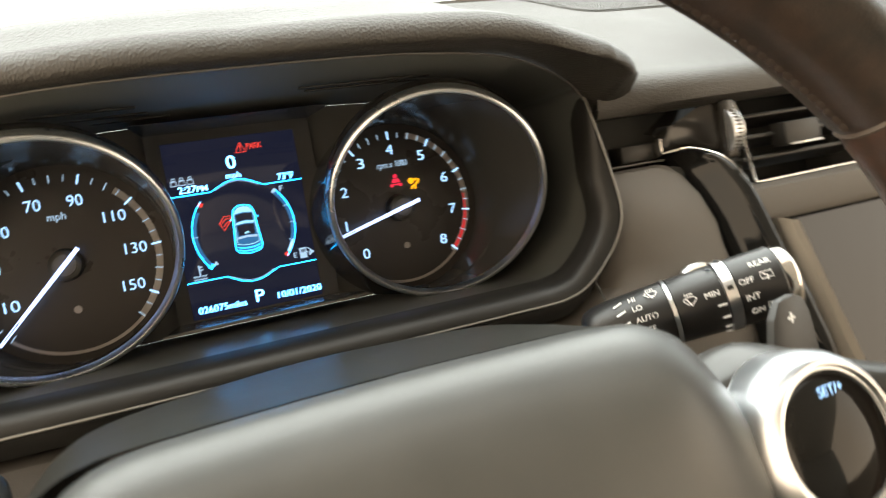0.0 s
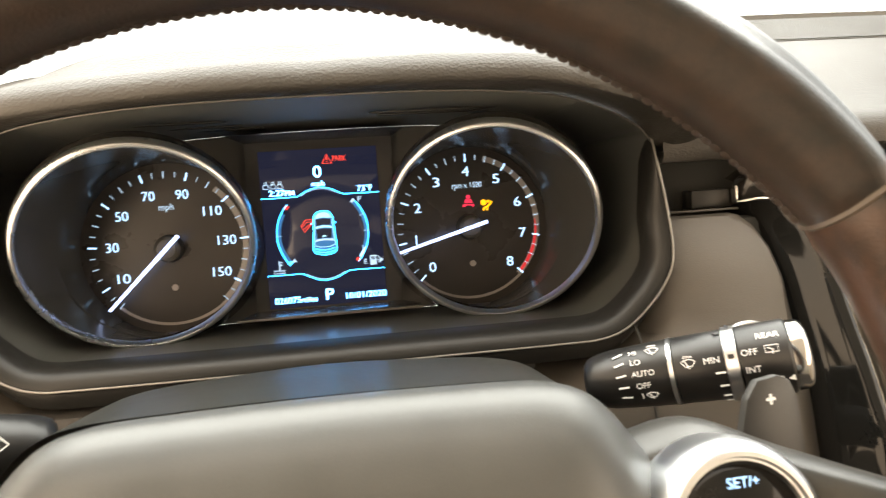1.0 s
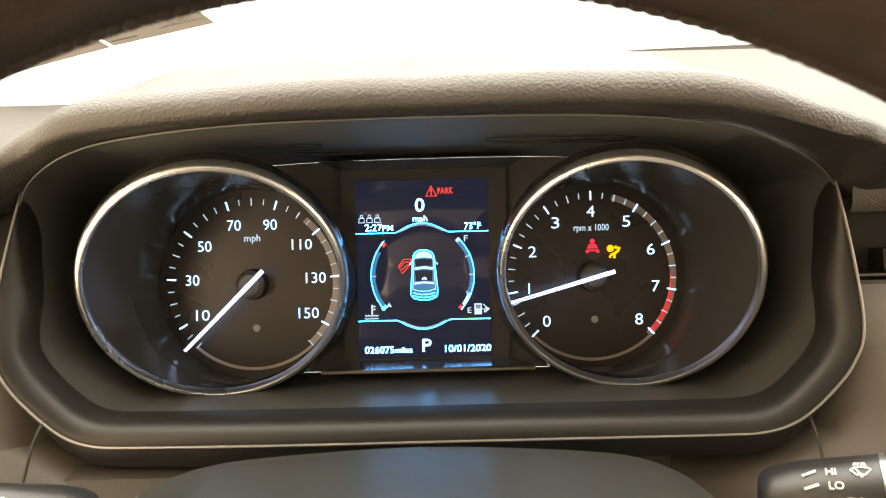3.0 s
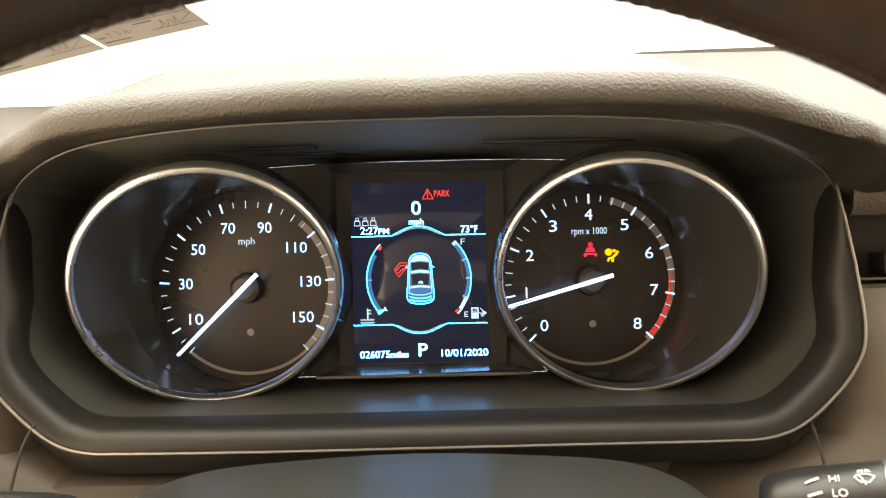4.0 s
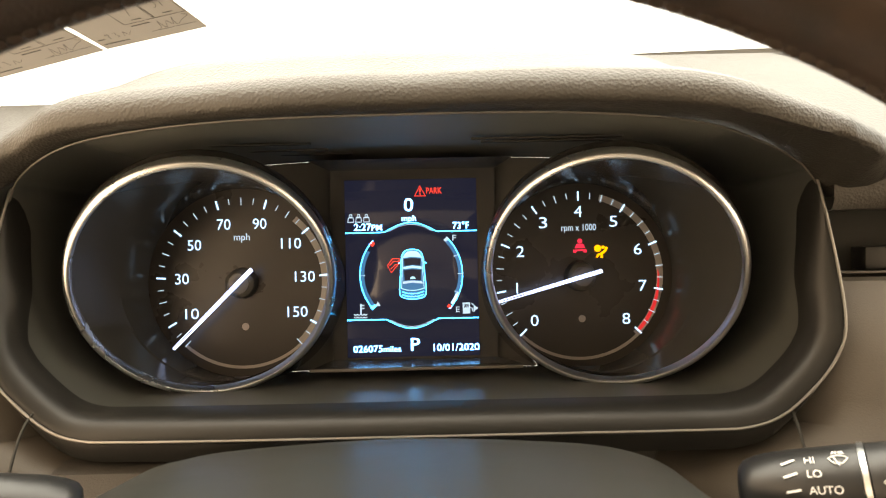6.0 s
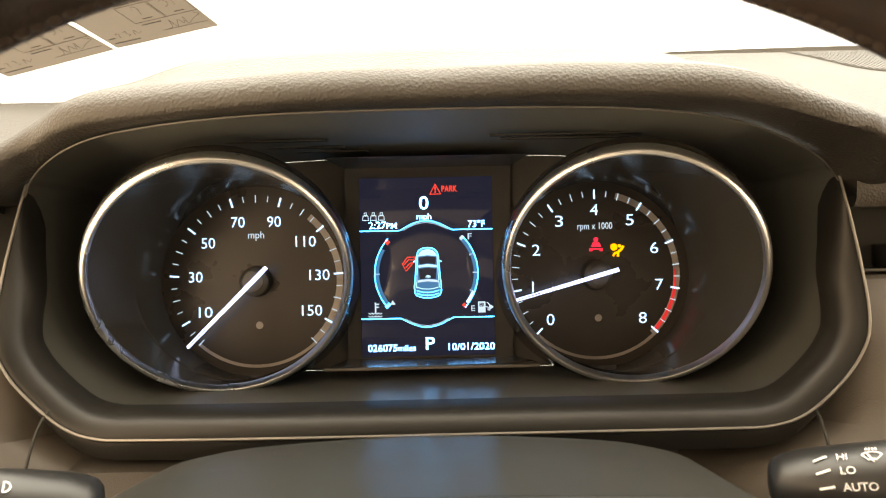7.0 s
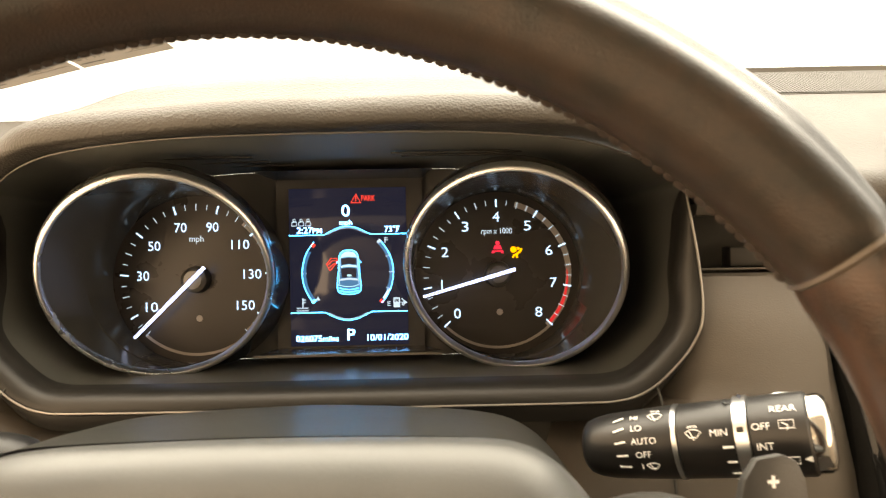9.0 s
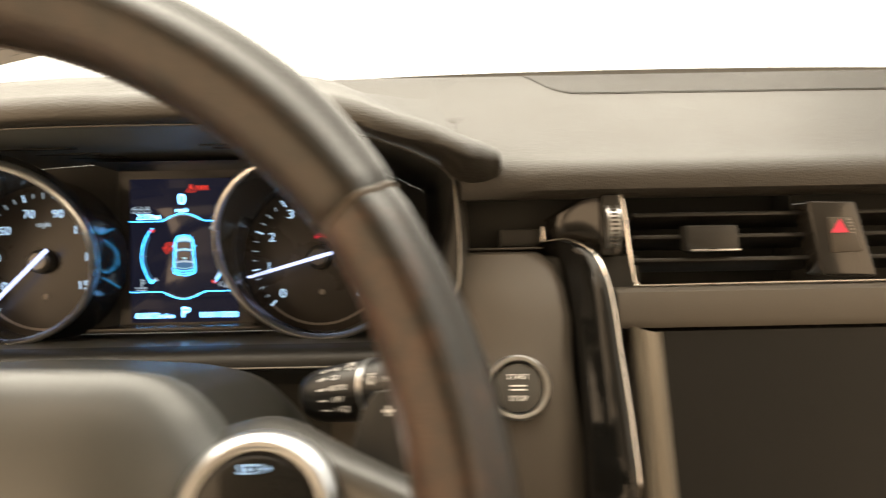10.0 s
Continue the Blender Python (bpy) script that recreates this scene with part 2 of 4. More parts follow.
def smooth_path(points, per=8, closed=False):
    """A Catmull-Rom curve through the points."""
    p = [Vector(q) for q in points]
    n = len(p)
    out = []
    for i in range(n if closed else n - 1):
        a, b = p[i], p[(i + 1) % n]
        before = p[i - 1] if closed or i else a
        after = p[(i + 2) % n] if closed or i + 2 < n else b
        for k in range(per):
            t = k / per
            out.append(0.5 * (2 * a + (b - before) * t + (2 * before - 5 * a + 4 * b - after) * t ** 2
                              + (3 * a - before - 3 * b + after) * t ** 3))
    if not closed:
        out.append(p[-1])
    return out


def sweep(path, section, closed=False, up=Vector((0, -1, 0)), bm=None, cap=True):
    """A section of (across, out) points carried along a path."""
    rows = []
    n = len(path)
    for i, p in enumerate(path):
        a = path[i - 1] if closed or i else p
        b = path[(i + 1) % n] if closed or i + 1 < n else p
        t = (b - a).normalized()
        side = t.cross(up).normalized()
        out = side.cross(t).normalized()
        rows.append([p + side * s + out * o for s, o in section])
    if closed:
        rows.append(rows[0])
    bm = loft(rows, True, cap and not closed, bm)
    if closed:
        bmesh.ops.remove_doubles(bm, verts=bm.verts, dist=1e-7)
    return bm


def disc_section(r, n=10, flat=1.0):
    return [(r * math.cos(2 * math.pi * i / n), r * flat * math.sin(2 * math.pi * i / n)) for i in range(n)]


def slab(points, place, thick=0.0003, bm=None):
    """A flat shape given by (right, up) points, with a little thickness; place maps right, up, out."""
    bm = bm or bmesh.new()
    top = [bm.verts.new(place @ Vector((x, y, thick))) for x, y in points]
    low = [bm.verts.new(place @ Vector((x, y, 0))) for x, y in points]
    bm.faces.new(top)
    for i in range(len(points)):
        j = (i + 1) % len(points)
        bm.faces.new((top[j], top[i], low[i], low[j]))
    return bm


def stroke(points, width, place, thick=0.0003, bm=None, closed=False):
    """A line of the given width through (right, up) points."""
    bm = bm or bmesh.new()
    p = [Vector((x, y)) for x, y in points]
    n = len(p)
    rows = []
    for i in range(n):
        a = p[i - 1] if closed or i else p[i]
        b = p[(i + 1) % n] if closed or i + 1 < n else p[i]
        t = (b - a).normalized()
        s = Vector((-t.y, t.x)) * width / 2
        rows.append([place @ Vector((*(p[i] + s), 0)), place @ Vector((*(p[i] + s), thick)),
                     place @ Vector((*(p[i] - s), thick)), place @ Vector((*(p[i] - s), 0))])
    if closed:
        rows.append(rows[0])
    return loft(rows, False, False, bm)


def arc(cx, cy, r, a0, a1, n=24, ry=None):
    ry = ry or r
    return [(cx + r * math.cos(radians(a0 + (a1 - a0) * i / n)), cy + ry * math.sin(radians(a0 + (a1 - a0) * i / n)))
            for i in range(n + 1)]


def lettering(body, size, place, align="CENTER", thick=0.0002, bold=0.0, wide=1.0, fit=0.0):
    """Raised letters of the built-in font; size is the height of a capital, fit the width of the whole word."""
    curve = bpy.data.curves.new("letters", "FONT")
    curve.body, curve.size, curve.align_x, curve.align_y = body, size / 0.7, align, "CENTER"
    curve.extrude, curve.resolution_u, curve.offset = thick / 2, 3, bold
    ob = new("letters", curve)
    me = bpy.data.meshes.new_from_object(ob.evaluated_get(bpy.context.evaluated_depsgraph_get()))
    bm = bmesh.new()
    bm.from_mesh(me)
    if fit:
        xs = [v.co.x for v in bm.verts]
        wide = fit / (max(xs) - min(xs))
    bmesh.ops.transform(bm, matrix=place @ Matrix.Diagonal((wide, 1, 1, 1)) @ Matrix.Translation((0, 0, thick / 2)), verts=bm.verts)
    bpy.data.objects.remove(ob)
    bpy.data.curves.remove(curve)
    bpy.data.meshes.remove(me)
    return bm


def facing(x, y, z, tilt=0.0):
    """right = x, up = z, out = -y, at a place on a face of the cluster."""
    m = Matrix(((1, 0, 0), (0, 0, -1), (0, 1, 0))).to_4x4()
    m.translation = (x, y, z)
    return m @ Matrix.Rotation(tilt, 4, "Z")


def smoothstep(a, b, x):
    t = min(1, max(0, (x - a) / (b - a)))
    return t * t * (3 - 2 * t)


# ---- dashboard ----
def dash_z(y):
    """The height of the dash top at a depth."""
    return 0.1351 + 0.55 * y


LIP_TOP = [(-0.177, -0.070, 0.0796), (-0.167, -0.078, 0.0895), (-0.147, -0.088, 0.0985), (-0.12, -0.096, 0.1035),
           (-0.07, -0.103, 0.107), (0, -0.105, 0.108), (0.07, -0.104, 0.1075), (0.12, -0.098, 0.104),
           (0.15, -0.09, 0.0965), (0.170, -0.082, 0.088), (0.180, -0.077, 0.0793)]
LIP_LOW = [(0.180, -0.077, 0.0793), (0.1822, -0.086, 0.045), (0.1808, -0.094, 0.019), (0.1755, -0.0955, 0.005), (0.165, -0.096, -0.0075),
           (0.1525, -0.096, -0.0175), (0.139, -0.096, -0.0218), (0.12, -0.096, -0.0225), (0.06, -0.096, -0.0225), (0, -0.096, -0.0225), (-0.06, -0.096, -0.0225),
           (-0.118, -0.094, -0.0225), (-0.136, -0.093, -0.0218), (-0.149, -0.092, -0.0175), (-0.162, -0.091, -0.0075), (-0.173, -0.0905, 0.005),
           (-0.1788, -0.089, 0.019), (-0.1802, -0.08, 0.045), (-0.177, -0.070, 0.0796)]


def between(a, stops):
    """A value read off a list of (place, value) stops."""
    for (x0, v0), (x1, v1) in zip(stops, stops[1:]):
        if a <= x1:
            return v0 + (v1 - v0) * max(0.0, a - x0) / (x1 - x0)
    return stops[-1][1]


def dashboard():
    root = thing("dashboard", (0.1, 0.1, -0.1), "dark grey-brown grained car dashboard under the windscreen", "dashboard")
    # upper pad with a rounded front fold
    def edge_y(x):
        """How far forward the crest of the pad lies; it comes nearer towards the door."""
        return 0.088 - 0.075 * smoothstep(0.12, -0.2, x)

    nose = [(-0.08, 0.0665), (-0.09, 0.067), (-0.0955, 0.0705), (-0.097, 0.077), (-0.0945, 0.0835), (-0.087, 0.0885)]
    for name, xa, xb, front in (("upper_pad", -0.45, -0.186, nose), ("upper_pad", 0.1835, 1.1, nose), ("rear_pad", -0.186, 0.188, [(-0.03, 0.118)])):
        rows = []
        n = max(8, round((xb - xa) / 0.016))
        for k in range(n + 1):
            x = xa + (xb - xa) * k / n
            far = edge_y(x)
            flat = 1 - 0.62 * (1 - smoothstep(0.19, 0.245, abs(x)))
            row = [(x, -0.0785 + (y + 0.0785) * flat, z) for y, z in front] if len(front) > 1 else [(x, y, z) for y, z in front]
            start = -0.078 if len(front) > 1 else -0.028
            for i in range(14):
                f = i / 13
                y = start + (far - start) * f
                g = (y + 0.078) / (far + 0.078)
                row.append((x, y, dash_z(y) + 0.003 * math.sin(g * math.pi) - 0.002 * g ** 6))
            z = dash_z(far) - 0.002
            row += [(x, far + 0.006, z), (x, far + 0.02, z - 0.004), (x, far + 0.1, z + 0.012)]
            rows.append(row)
        part(name, loft(rows), SOFT_DASH, root, "grained soft dash top")
    # black strip behind the crest, thinning out at both ends
    for xa, xb in ((0.118, 0.62), (-0.42, -0.245)):
        rows = []
        for i in range(31):
            x = xa + (xb - xa) * i / 30
            y, h = edge_y(x) + 0.008, 0.0062 * math.sin(math.pi * (0.04 + 0.92 * i / 30)) ** 0.5
            rows.append([(x, y + dy, dash_z(edge_y(x)) - 0.002 + dz) for dy, dz in ((0, -0.003), (0, h), (0.004, h + 0.0006), (0.012, h - 0.001))])
        part("rear_strip", loft(rows), BLACK, root, "black strip along the foot of the windscreen")
    # ribbed outlet let into the pad, with a rounded inner end
    edge = smooth_path([(0.241, 0.086, 0), (0.2438, 0.0765, 0), (0.249, 0.0585, 0), (0.2545, 0.041, 0), (0.2605, 0.0315, 0), (0.269, 0.0253, 0), (0.283, 0.0235, 0), (0.32, 0.0232, 0), (0.42, 0.0228, 0), (0.6, 0.022, 0)], 8)
    def skin(y):
        g = (y + 0.078) / 0.166
        return dash_z(y) + 0.003 * math.sin(g * math.pi) - 0.002 * g ** 6

    edge = [Vector((p.x, p.y, skin(p.y) + 0.0003)) for p in edge]
    part("outlet_seam", sweep(edge, disc_section(0.00035, 6), up=Vector((0, 0, 1))), BLACK, root, "dark seam round the outlet")
    floor_rows = [[(p.x, p.y + (0.086 - p.y) * k / 4, skin(p.y + (0.086 - p.y) * k / 4) + 0.0003) for k in range(5)] for p in edge[2:]]
    part("outlet_floor", loft(floor_rows), SOFT_DASH, root, "floor of the outlet")
    ribs = bmesh.new()
    for i in range(150):
        x = 0.2435 + 0.0026 * i
        near = next((p.y for p in edge if p.x >= x), 0.022) + 0.0015
        far = 0.0845
        if far - near < 0.004:
            continue
        rows = []
        for y in (near, near * 0.67 + far * 0.33, near * 0.33 + far * 0.67, far):
            p = Vector((x, y, skin(y) + 0.0003))
            rows.append([p + Vector((-0.0009, 0, -0.001)), p + Vector((-0.0008, 0, 0.0007)), p + Vector((0.0008, 0, 0.0007)), p + Vector((0.0009, 0, -0.001))])
        loft(rows, False, False, ribs)
    tagged(part("outlet_ribs", ribs, SOFT_DASH, root, "fine ribs of the dash outlet"), kind="stuff")
    # hood over the dials
    path = smooth_path([(-0.1915, -0.094, 0.0755), (-0.183, -0.085, 0.0785)] + LIP_TOP[1:-1] + [(0.184, -0.083, 0.0765), (0.194, -0.081, 0.0735), (0.202, -0.0805, 0.0735)], 6)
    rows = []
    for p in path:
        a = abs(p.x)
        k = smoothstep(0.09, 0.185, a)
        # the brow overhangs the lip, most of all towards the middle of the car
        if p.x > 0:
            over = between(a, [(0, 0.006), (0.08, 0.012), (0.11, 0.02), (0.14, 0.034), (0.155, 0.0385), (0.17, 0.042), (0.185, 0.034), (0.194, 0.0265), (0.202, 0.0165)])
            crease = between(a, [(0, 0.002), (0.08, 0.0025), (0.11, 0.0022), (0.14, -0.001), (0.155, -0.0005), (0.17, 0.003), (0.185, 0.0107), (0.194, 0.013), (0.202, 0.013)])
            brow = between(a, [(0, 0.0175), (0.11, 0.0175), (0.14, 0.0165), (0.155, 0.0155), (0.17, 0.0142), (0.185, 0.0138), (0.194, 0.0125), (0.202, 0.0105)])
        else:
            f = 1 - 0.6 * smoothstep(0, 0.1, a)
            over = f * between(a, [(0, 0.006), (0.08, 0.012), (0.12, 0.021), (0.145, 0.027), (0.17, 0.0245), (0.19, 0.018), (0.202, 0.0135)])
            crease = (0.5 + 0.5 * f) * between(a, [(0, 0.002), (0.08, 0.0025), (0.12, 0.003), (0.145, 0.0055), (0.17, 0.0098), (0.19, 0.0112), (0.202, 0.0098)])
            brow = (1 + 0.2 * k) * between(a, [(0, 0.0175), (0.12, 0.0175), (0.16, 0.0152), (0.19, 0.0118), (0.202, 0.0112)])
        c, b = crease, brow
        row = [(p.x, p.y + 0.06, p.z + 0.008 - 0.006 * smoothstep(0.178, 0.185, a)), (p.x, p.y + 0.03, p.z + 0.006 - 0.005 * smoothstep(0.178, 0.185, a)), (p.x, p.y + 0.003, p.z + 0.0006), (p.x, p.y, p.z + 0.0005)]
        for dy, dz in ((-0.5 * over, 0.5 * c), (-over + 0.0022, c * 0.92), (-over + 0.0006, c + 0.03 * b), (-over - 0.0002, c + 0.16 * b), (-over + 0.0008, c + 0.46 * b),
                       (-over + 0.005, c + 0.76 * b), (-over + 0.0152, c + b)):
            row.append((p.x, p.y + dy, p.z + dz))
        for dy, dz in ((0.0195, 0.0278), (0.03, 0.034), (0.055, 0.0415), (0.085, 0.0465), (0.12, 0.051), (0.15, 0.054)):
            y = p.y + dy
            if dy > 0.02:
                y = min(y, edge_y(p.x) - 0.004 + dy * 0.01)
            row.append((p.x, y, (1 - k) * (p.z + dz) + k * max(p.z + c + b + 0.0008 - 0.02 * max(0, dy - 0.03) * smoothstep(0.17, 0.2, a), dash_z(y) + 0.004 - 0.005 * smoothstep(0.165, 0.2, a))))
        rows.append(row)
    # rounded ends
    for end, step in ((rows[-1], 1), (rows[0], -1)):
        cy, cz = -0.083, 0.0835 if step > 0 else 0.084
        for out, shrink in ((0.0016, 0.95), (0.003, 0.82), (0.0038, 0.6), (0.0041, 0.3), (0.0042, 0.03)):
            ring = []
            for x, y, z in end:
                f = smoothstep(cy + 0.045, cy + 0.01, y)
                ring.append((x + step * out, y + (cy - y) * (1 - shrink) * f, z + f * (cz - z) * (1 - shrink) - (1 - f) * 0.012 * (1 - shrink)))
            rows = rows + [ring] if step > 0 else [ring] + rows
    part("binnacle_hood", loft(rows), HOOD_SKIN, root, "grained hood arching over the dials", 50)
    # panels beside and below the cluster
    def panel(side):
        cols = []
        heights = [0.0375, 0.036, 0.03, 0.018, 0.002, -0.012, -0.0235, -0.04, -0.053, -0.087, -0.14, -0.2]
        for u in range(13):
            f = u / 12
            col = []
            for i, z in enumerate(heights):
                right = (0.2265, 0.229, 0.235, 0.2395, 0.241, 0.2405, 0.2395, 0.2405, 0.2415, 0.243, 0.245, 0.247)[i]
                left = (0.178, 0.178, 0.178, 0.178, 0.1745, 0.161, 0.146, 0.1, 0.095, 0.095, 0.095, 0.095)[i]
                x = left + (right - left) * f
                y = (-0.078, -0.084, -0.088, -0.096, -0.105, -0.11, -0.116, -0.12, -0.123, -0.128, -0.128, -0.12)[i]
                y += (0.006 + 0.014 * smoothstep(0.02, -0.01, z) + 0.05 * smoothstep(-0.005, -0.03, z)) * (1 - f) ** 2.6 + 0.008 * smoothstep(0.9, 1.0, f)
                col.append((side * x, y, z))
            cols.append(col)
        return loft(cols)
    part("driver_panel", panel(1), PANEL, root, "smooth brown-grey panel beside the dials")
    part("driver_panel", panel(-1), PANEL, root, "smooth brown-grey panel beside the dials")
    rows = []
    for i in range(13):
        x = -0.152 + 0.0077 * i
        sink = 0.012 * smoothstep(-0.085, -0.06, x)
        rows.append([(x, y + sink, z) for y, z in ((-0.06, -0.0325), (-0.085, -0.033), (-0.0925, -0.0365), (-0.108, -0.08), (-0.11, -0.2))])
    part("knee_panel", loft(rows), KNEE, root, "grained brown-grey panel below the dials")
    # solid black sheet in place of the shade beside the column
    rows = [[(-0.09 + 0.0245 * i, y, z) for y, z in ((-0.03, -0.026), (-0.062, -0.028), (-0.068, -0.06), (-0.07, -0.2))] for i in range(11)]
    part("column_gap_shade", loft(rows), CAVITY, root, "black sheet standing in for the shade beside the steering column")
    for side in (1, -1):
        path = smooth_path([(side * x, y, z) for x, y, z in ((0.1535, -0.088, -0.006), (0.1575, -0.0955, -0.0147), (0.1592, -0.102, -0.028), (0.1605, -0.1085, -0.05), (0.1615, -0.114, -0.09), (0.162, -0.114, -0.19))], 6)
        part("panel_seam", sweep(path, disc_section(0.0007, 6)), CAVITY, root, "dark seam between two panels")
    # black blocks that paint the shade of the recess between the panel and the pad
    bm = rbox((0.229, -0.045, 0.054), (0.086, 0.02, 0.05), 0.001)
    part("recess", bm, CAVITY, root, "black block standing in for the shaded recess under the pad")
    part("recess", rbox((-0.325, -0.045, 0.054), (0.276, 0.02, 0.05), 0.001), CAVITY, root, "black block standing in for the shaded recess under the pad")
    part("recess_lid", rbox((0.2183, -0.062, 0.0455), (0.023, 0.012, 0.0105), 0.001), SLAT, root, "black tab")
    part("recess_edge", rbox((0.2305, -0.071, 0.046), (0.0016, 0.006, 0.012), 0.0005), CHROME, root, "chrome upright")
    part("recess_sill", rbox((0.205, -0.0735, 0.0395), (0.05, 0.004, 0.0012), 0.0004), BLACK, root)
    part("rolled_edge", sweep([Vector((-0.45, -0.09, 0.066)), Vector((-0.3, -0.09, 0.066)), Vector((-0.183, -0.088, 0.066))], disc_section(0.0036, 12)), SOFT_DASH, root, "rolled edge below the pad")
    part("trim_strip", rbox((-0.33, -0.083, 0.038), (0.29, 0.006, 0.0022), 0.0009), CHROME, root, "chrome strip")
    part("trim_strip", rbox((-0.34, -0.058, 0.051), (0.27, 0.004, 0.0012), 0.0005), SATIN, root, "thin strip in the slot")
    part("panel_core", rbox((0.235, -0.055, -0.09), (0.1, 0.05, 0.25), 0.004), CAVITY, root)
    part("panel_core", rbox((-0.29, -0.05, -0.09), (0.2, 0.05, 0.24), 0.004), CAVITY, root)
    # one more black block for a shaded recess, behind the vents
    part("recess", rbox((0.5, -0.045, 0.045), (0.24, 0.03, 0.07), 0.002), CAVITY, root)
    part("lower_body", rbox((0.1, 0.03, -0.19), (1.4, 0.14, 0.3), 0.01), CAVITY, root)
    part("body", rbox((0.1, 0.03, 0.02), (1.4, 0.05, 0.06), 0.005), CAVITY, root)
    return root


dash = dashboard()


# ---- instrument cluster ----
TACHO = (0.0905, 0.0000, 0.0376)
SPEEDO = (-0.0917, -0.0066, 0.0381)


def bezel_frame(side):
    """The tilted ring round a dial: its top and outer edge come towards the driver."""
    u = Vector((1, -0.2 * side, 0)).normalized()
    v = Vector((0, -0.4, 0.917))
    n = u.cross(v).normalized()
    v = n.cross(u)
    m = Matrix((u, v, n)).transposed().to_4x4()
    m.translation = (0.0932 * side, -0.0645, 0.0395)
    return m


def cluster():
    root = thing("instrument_cluster", (0, 0, -0.02), "black car instrument cluster with two lit dials and a display", "instrument cluster")
    outline = LIP_TOP + LIP_LOW[1:-1]
    lip = smooth_path(outline, 6, True)
    cut, turn = (len(LIP_TOP) - 1) * 6, 15
    mouth = []
    for i, q in enumerate(lip):
        t = lip[(i + 1) % len(lip)] - lip[i - 1]
        k = 0.0088 * smoothstep(0, 9, min(i - cut, len(lip) - i))
        mouth.append(q + Vector((t.z, 0, -t.x)).normalized() * k + Vector((0, 0.7 * k, 0)))
    back = smooth_path([(x * 0.9, 0.004, 0.0445 + (z - 0.0445) * (0.94 if z > 0.04 else 0.84)) for x, y, z in outline], 6, True)
    rows = [[a.lerp(b, k) for a, b in zip(mouth, back)] for k in (0, 0.12, 0.35, 0.75, 1)]
    part("surround", loft([r[cut - turn:] + r[:turn + 1] for r in rows]), FUNNEL, root, "black plastic funnel round the dials", 60)
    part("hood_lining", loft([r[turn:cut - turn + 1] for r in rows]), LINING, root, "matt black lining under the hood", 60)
    bm = bmesh.new()
    bm.faces.new([bm.verts.new(p + Vector((0, 0.0005, 0))) for p in back])
    bmesh.ops.recalc_face_normals(bm, faces=bm.faces)
    part("back_plate", bm, BLACK, root)
    low = smooth_path([(0.1792, -0.072, 0.088)] + LIP_LOW + [(-0.1762, -0.066, 0.088)], 8)
    section = [(-0.0015, -0.004), (-0.0015, 0.0006), (-0.0008, 0.0015), (0.0005, 0.0018), (0.0028, 0.001), (0.0054, -0.0009), (0.0074, -0.0034), (0.0086, -0.0066), (0.0094, -0.0105), (0.0099, -0.015)]
    band = []
    for i, q in enumerate(low):
        t = low[min(i + 1, len(low) - 1)] - low[max(i - 1, 0)]
        inward = Vector((t.z, 0, -t.x)).normalized()
        wide = 0.14 + 0.96 * smoothstep(7.5, 19, min(i, len(low) - 1 - i))
        band.append([q + inward * (s * (wide if s > 0 else 1)) + Vector((0, -o, 0)) for s, o in section])
    part("lip", loft(band), LIP, root, "satin grey edge of the cluster opening", 50)
    part("lip_bead", sweep([q + Vector((0, -0.0024, 0)) for q in low], disc_section(0.0006, 8)), SATIN_EDGE, root, "thin bright bead along the lip")
    part("lining_edge", sweep([q + Vector((0, -0.001, -0.0004)) for q in smooth_path(LIP_TOP, 8)], disc_section(0.0005, 6)), DULL_EDGE, root, "thin edge of the hood lining")
    skirt = []
    for i, q in enumerate(low):
        t = low[min(i + 1, len(low) - 1)] - low[max(i - 1, 0)]
        n = Vector((-t.z, 0, t.x)).normalized()
        k = 0.0012 + 0.0085 * max(0.0, -n.z) ** 3
        skirt.append([q + n * 0.001, q + n * (0.4 * k + 0.0006) + Vector((0, 0.0004, 0)), q + n * k + Vector((0, 0.0035, 0)), q + n * (k + 0.0005) + Vector((0, 0.02, 0))])
    part("skirt", loft(skirt), LIP, root, "dark face below the lip", 50)

    def away(q, k, back):
        n = Vector((q.x / 0.18, 0, (q.z - 0.035) / 0.055))
        n = Vector((n.x ** 3, 0, n.z ** 3)).normalized()
        return q + n * k + Vector((0, back, 0))
    side_wall = [[away(q, k, back) for q in low] for k, back in ((0.001, 0.0015), (0.0035, 0.008), (0.006, 0.02), (0.0065, 0.05))]
    part("outer_wall", loft(side_wall), BLACK, root, "black outer wall of the cluster")
    # grooves under the hood
    for i, (x0, x1, y) in enumerate(((-0.11, -0.045, -0.055), (-0.1, -0.04, -0.035), (0.035, 0.11, -0.05), (0.03, 0.1, -0.06), (-0.085, -0.03, -0.02))):
        part("groove", rbox(((x0 + x1) / 2, y, 0.1045), (x1 - x0, 0.003, 0.001), 0.0003), CAVITY, root, "dark slot under the hood")
    # framed recess of the display
    part("ledge_edge", rbox((0.001, -0.0262, -0.0068), (0.109, 0.0014, 0.0016), 0.0004), DULL_EDGE, root, "thin grey edge below the display")
    part("display_surround", loft([[(-0.053, -0.0255, -0.0064), (0.055, -0.0235, -0.0054)], [(-0.045, 0.0006, -0.0055), (0.045, 0.0006, -0.0055)],
                                   [(-0.045, 0.0006, 0.098), (0.045, 0.0006, 0.098)], [(-0.052, -0.03, 0.1), (0.052, -0.03, 0.1)]]), DISPLAY_FRAME, root, "glossy black display surround", 20)
    for side in (1, -1):
        dial(root, side)
    display(root)
    # crumbs of dust caught under the bezels
    specks = bmesh.new()
    rng = random.Random(4)
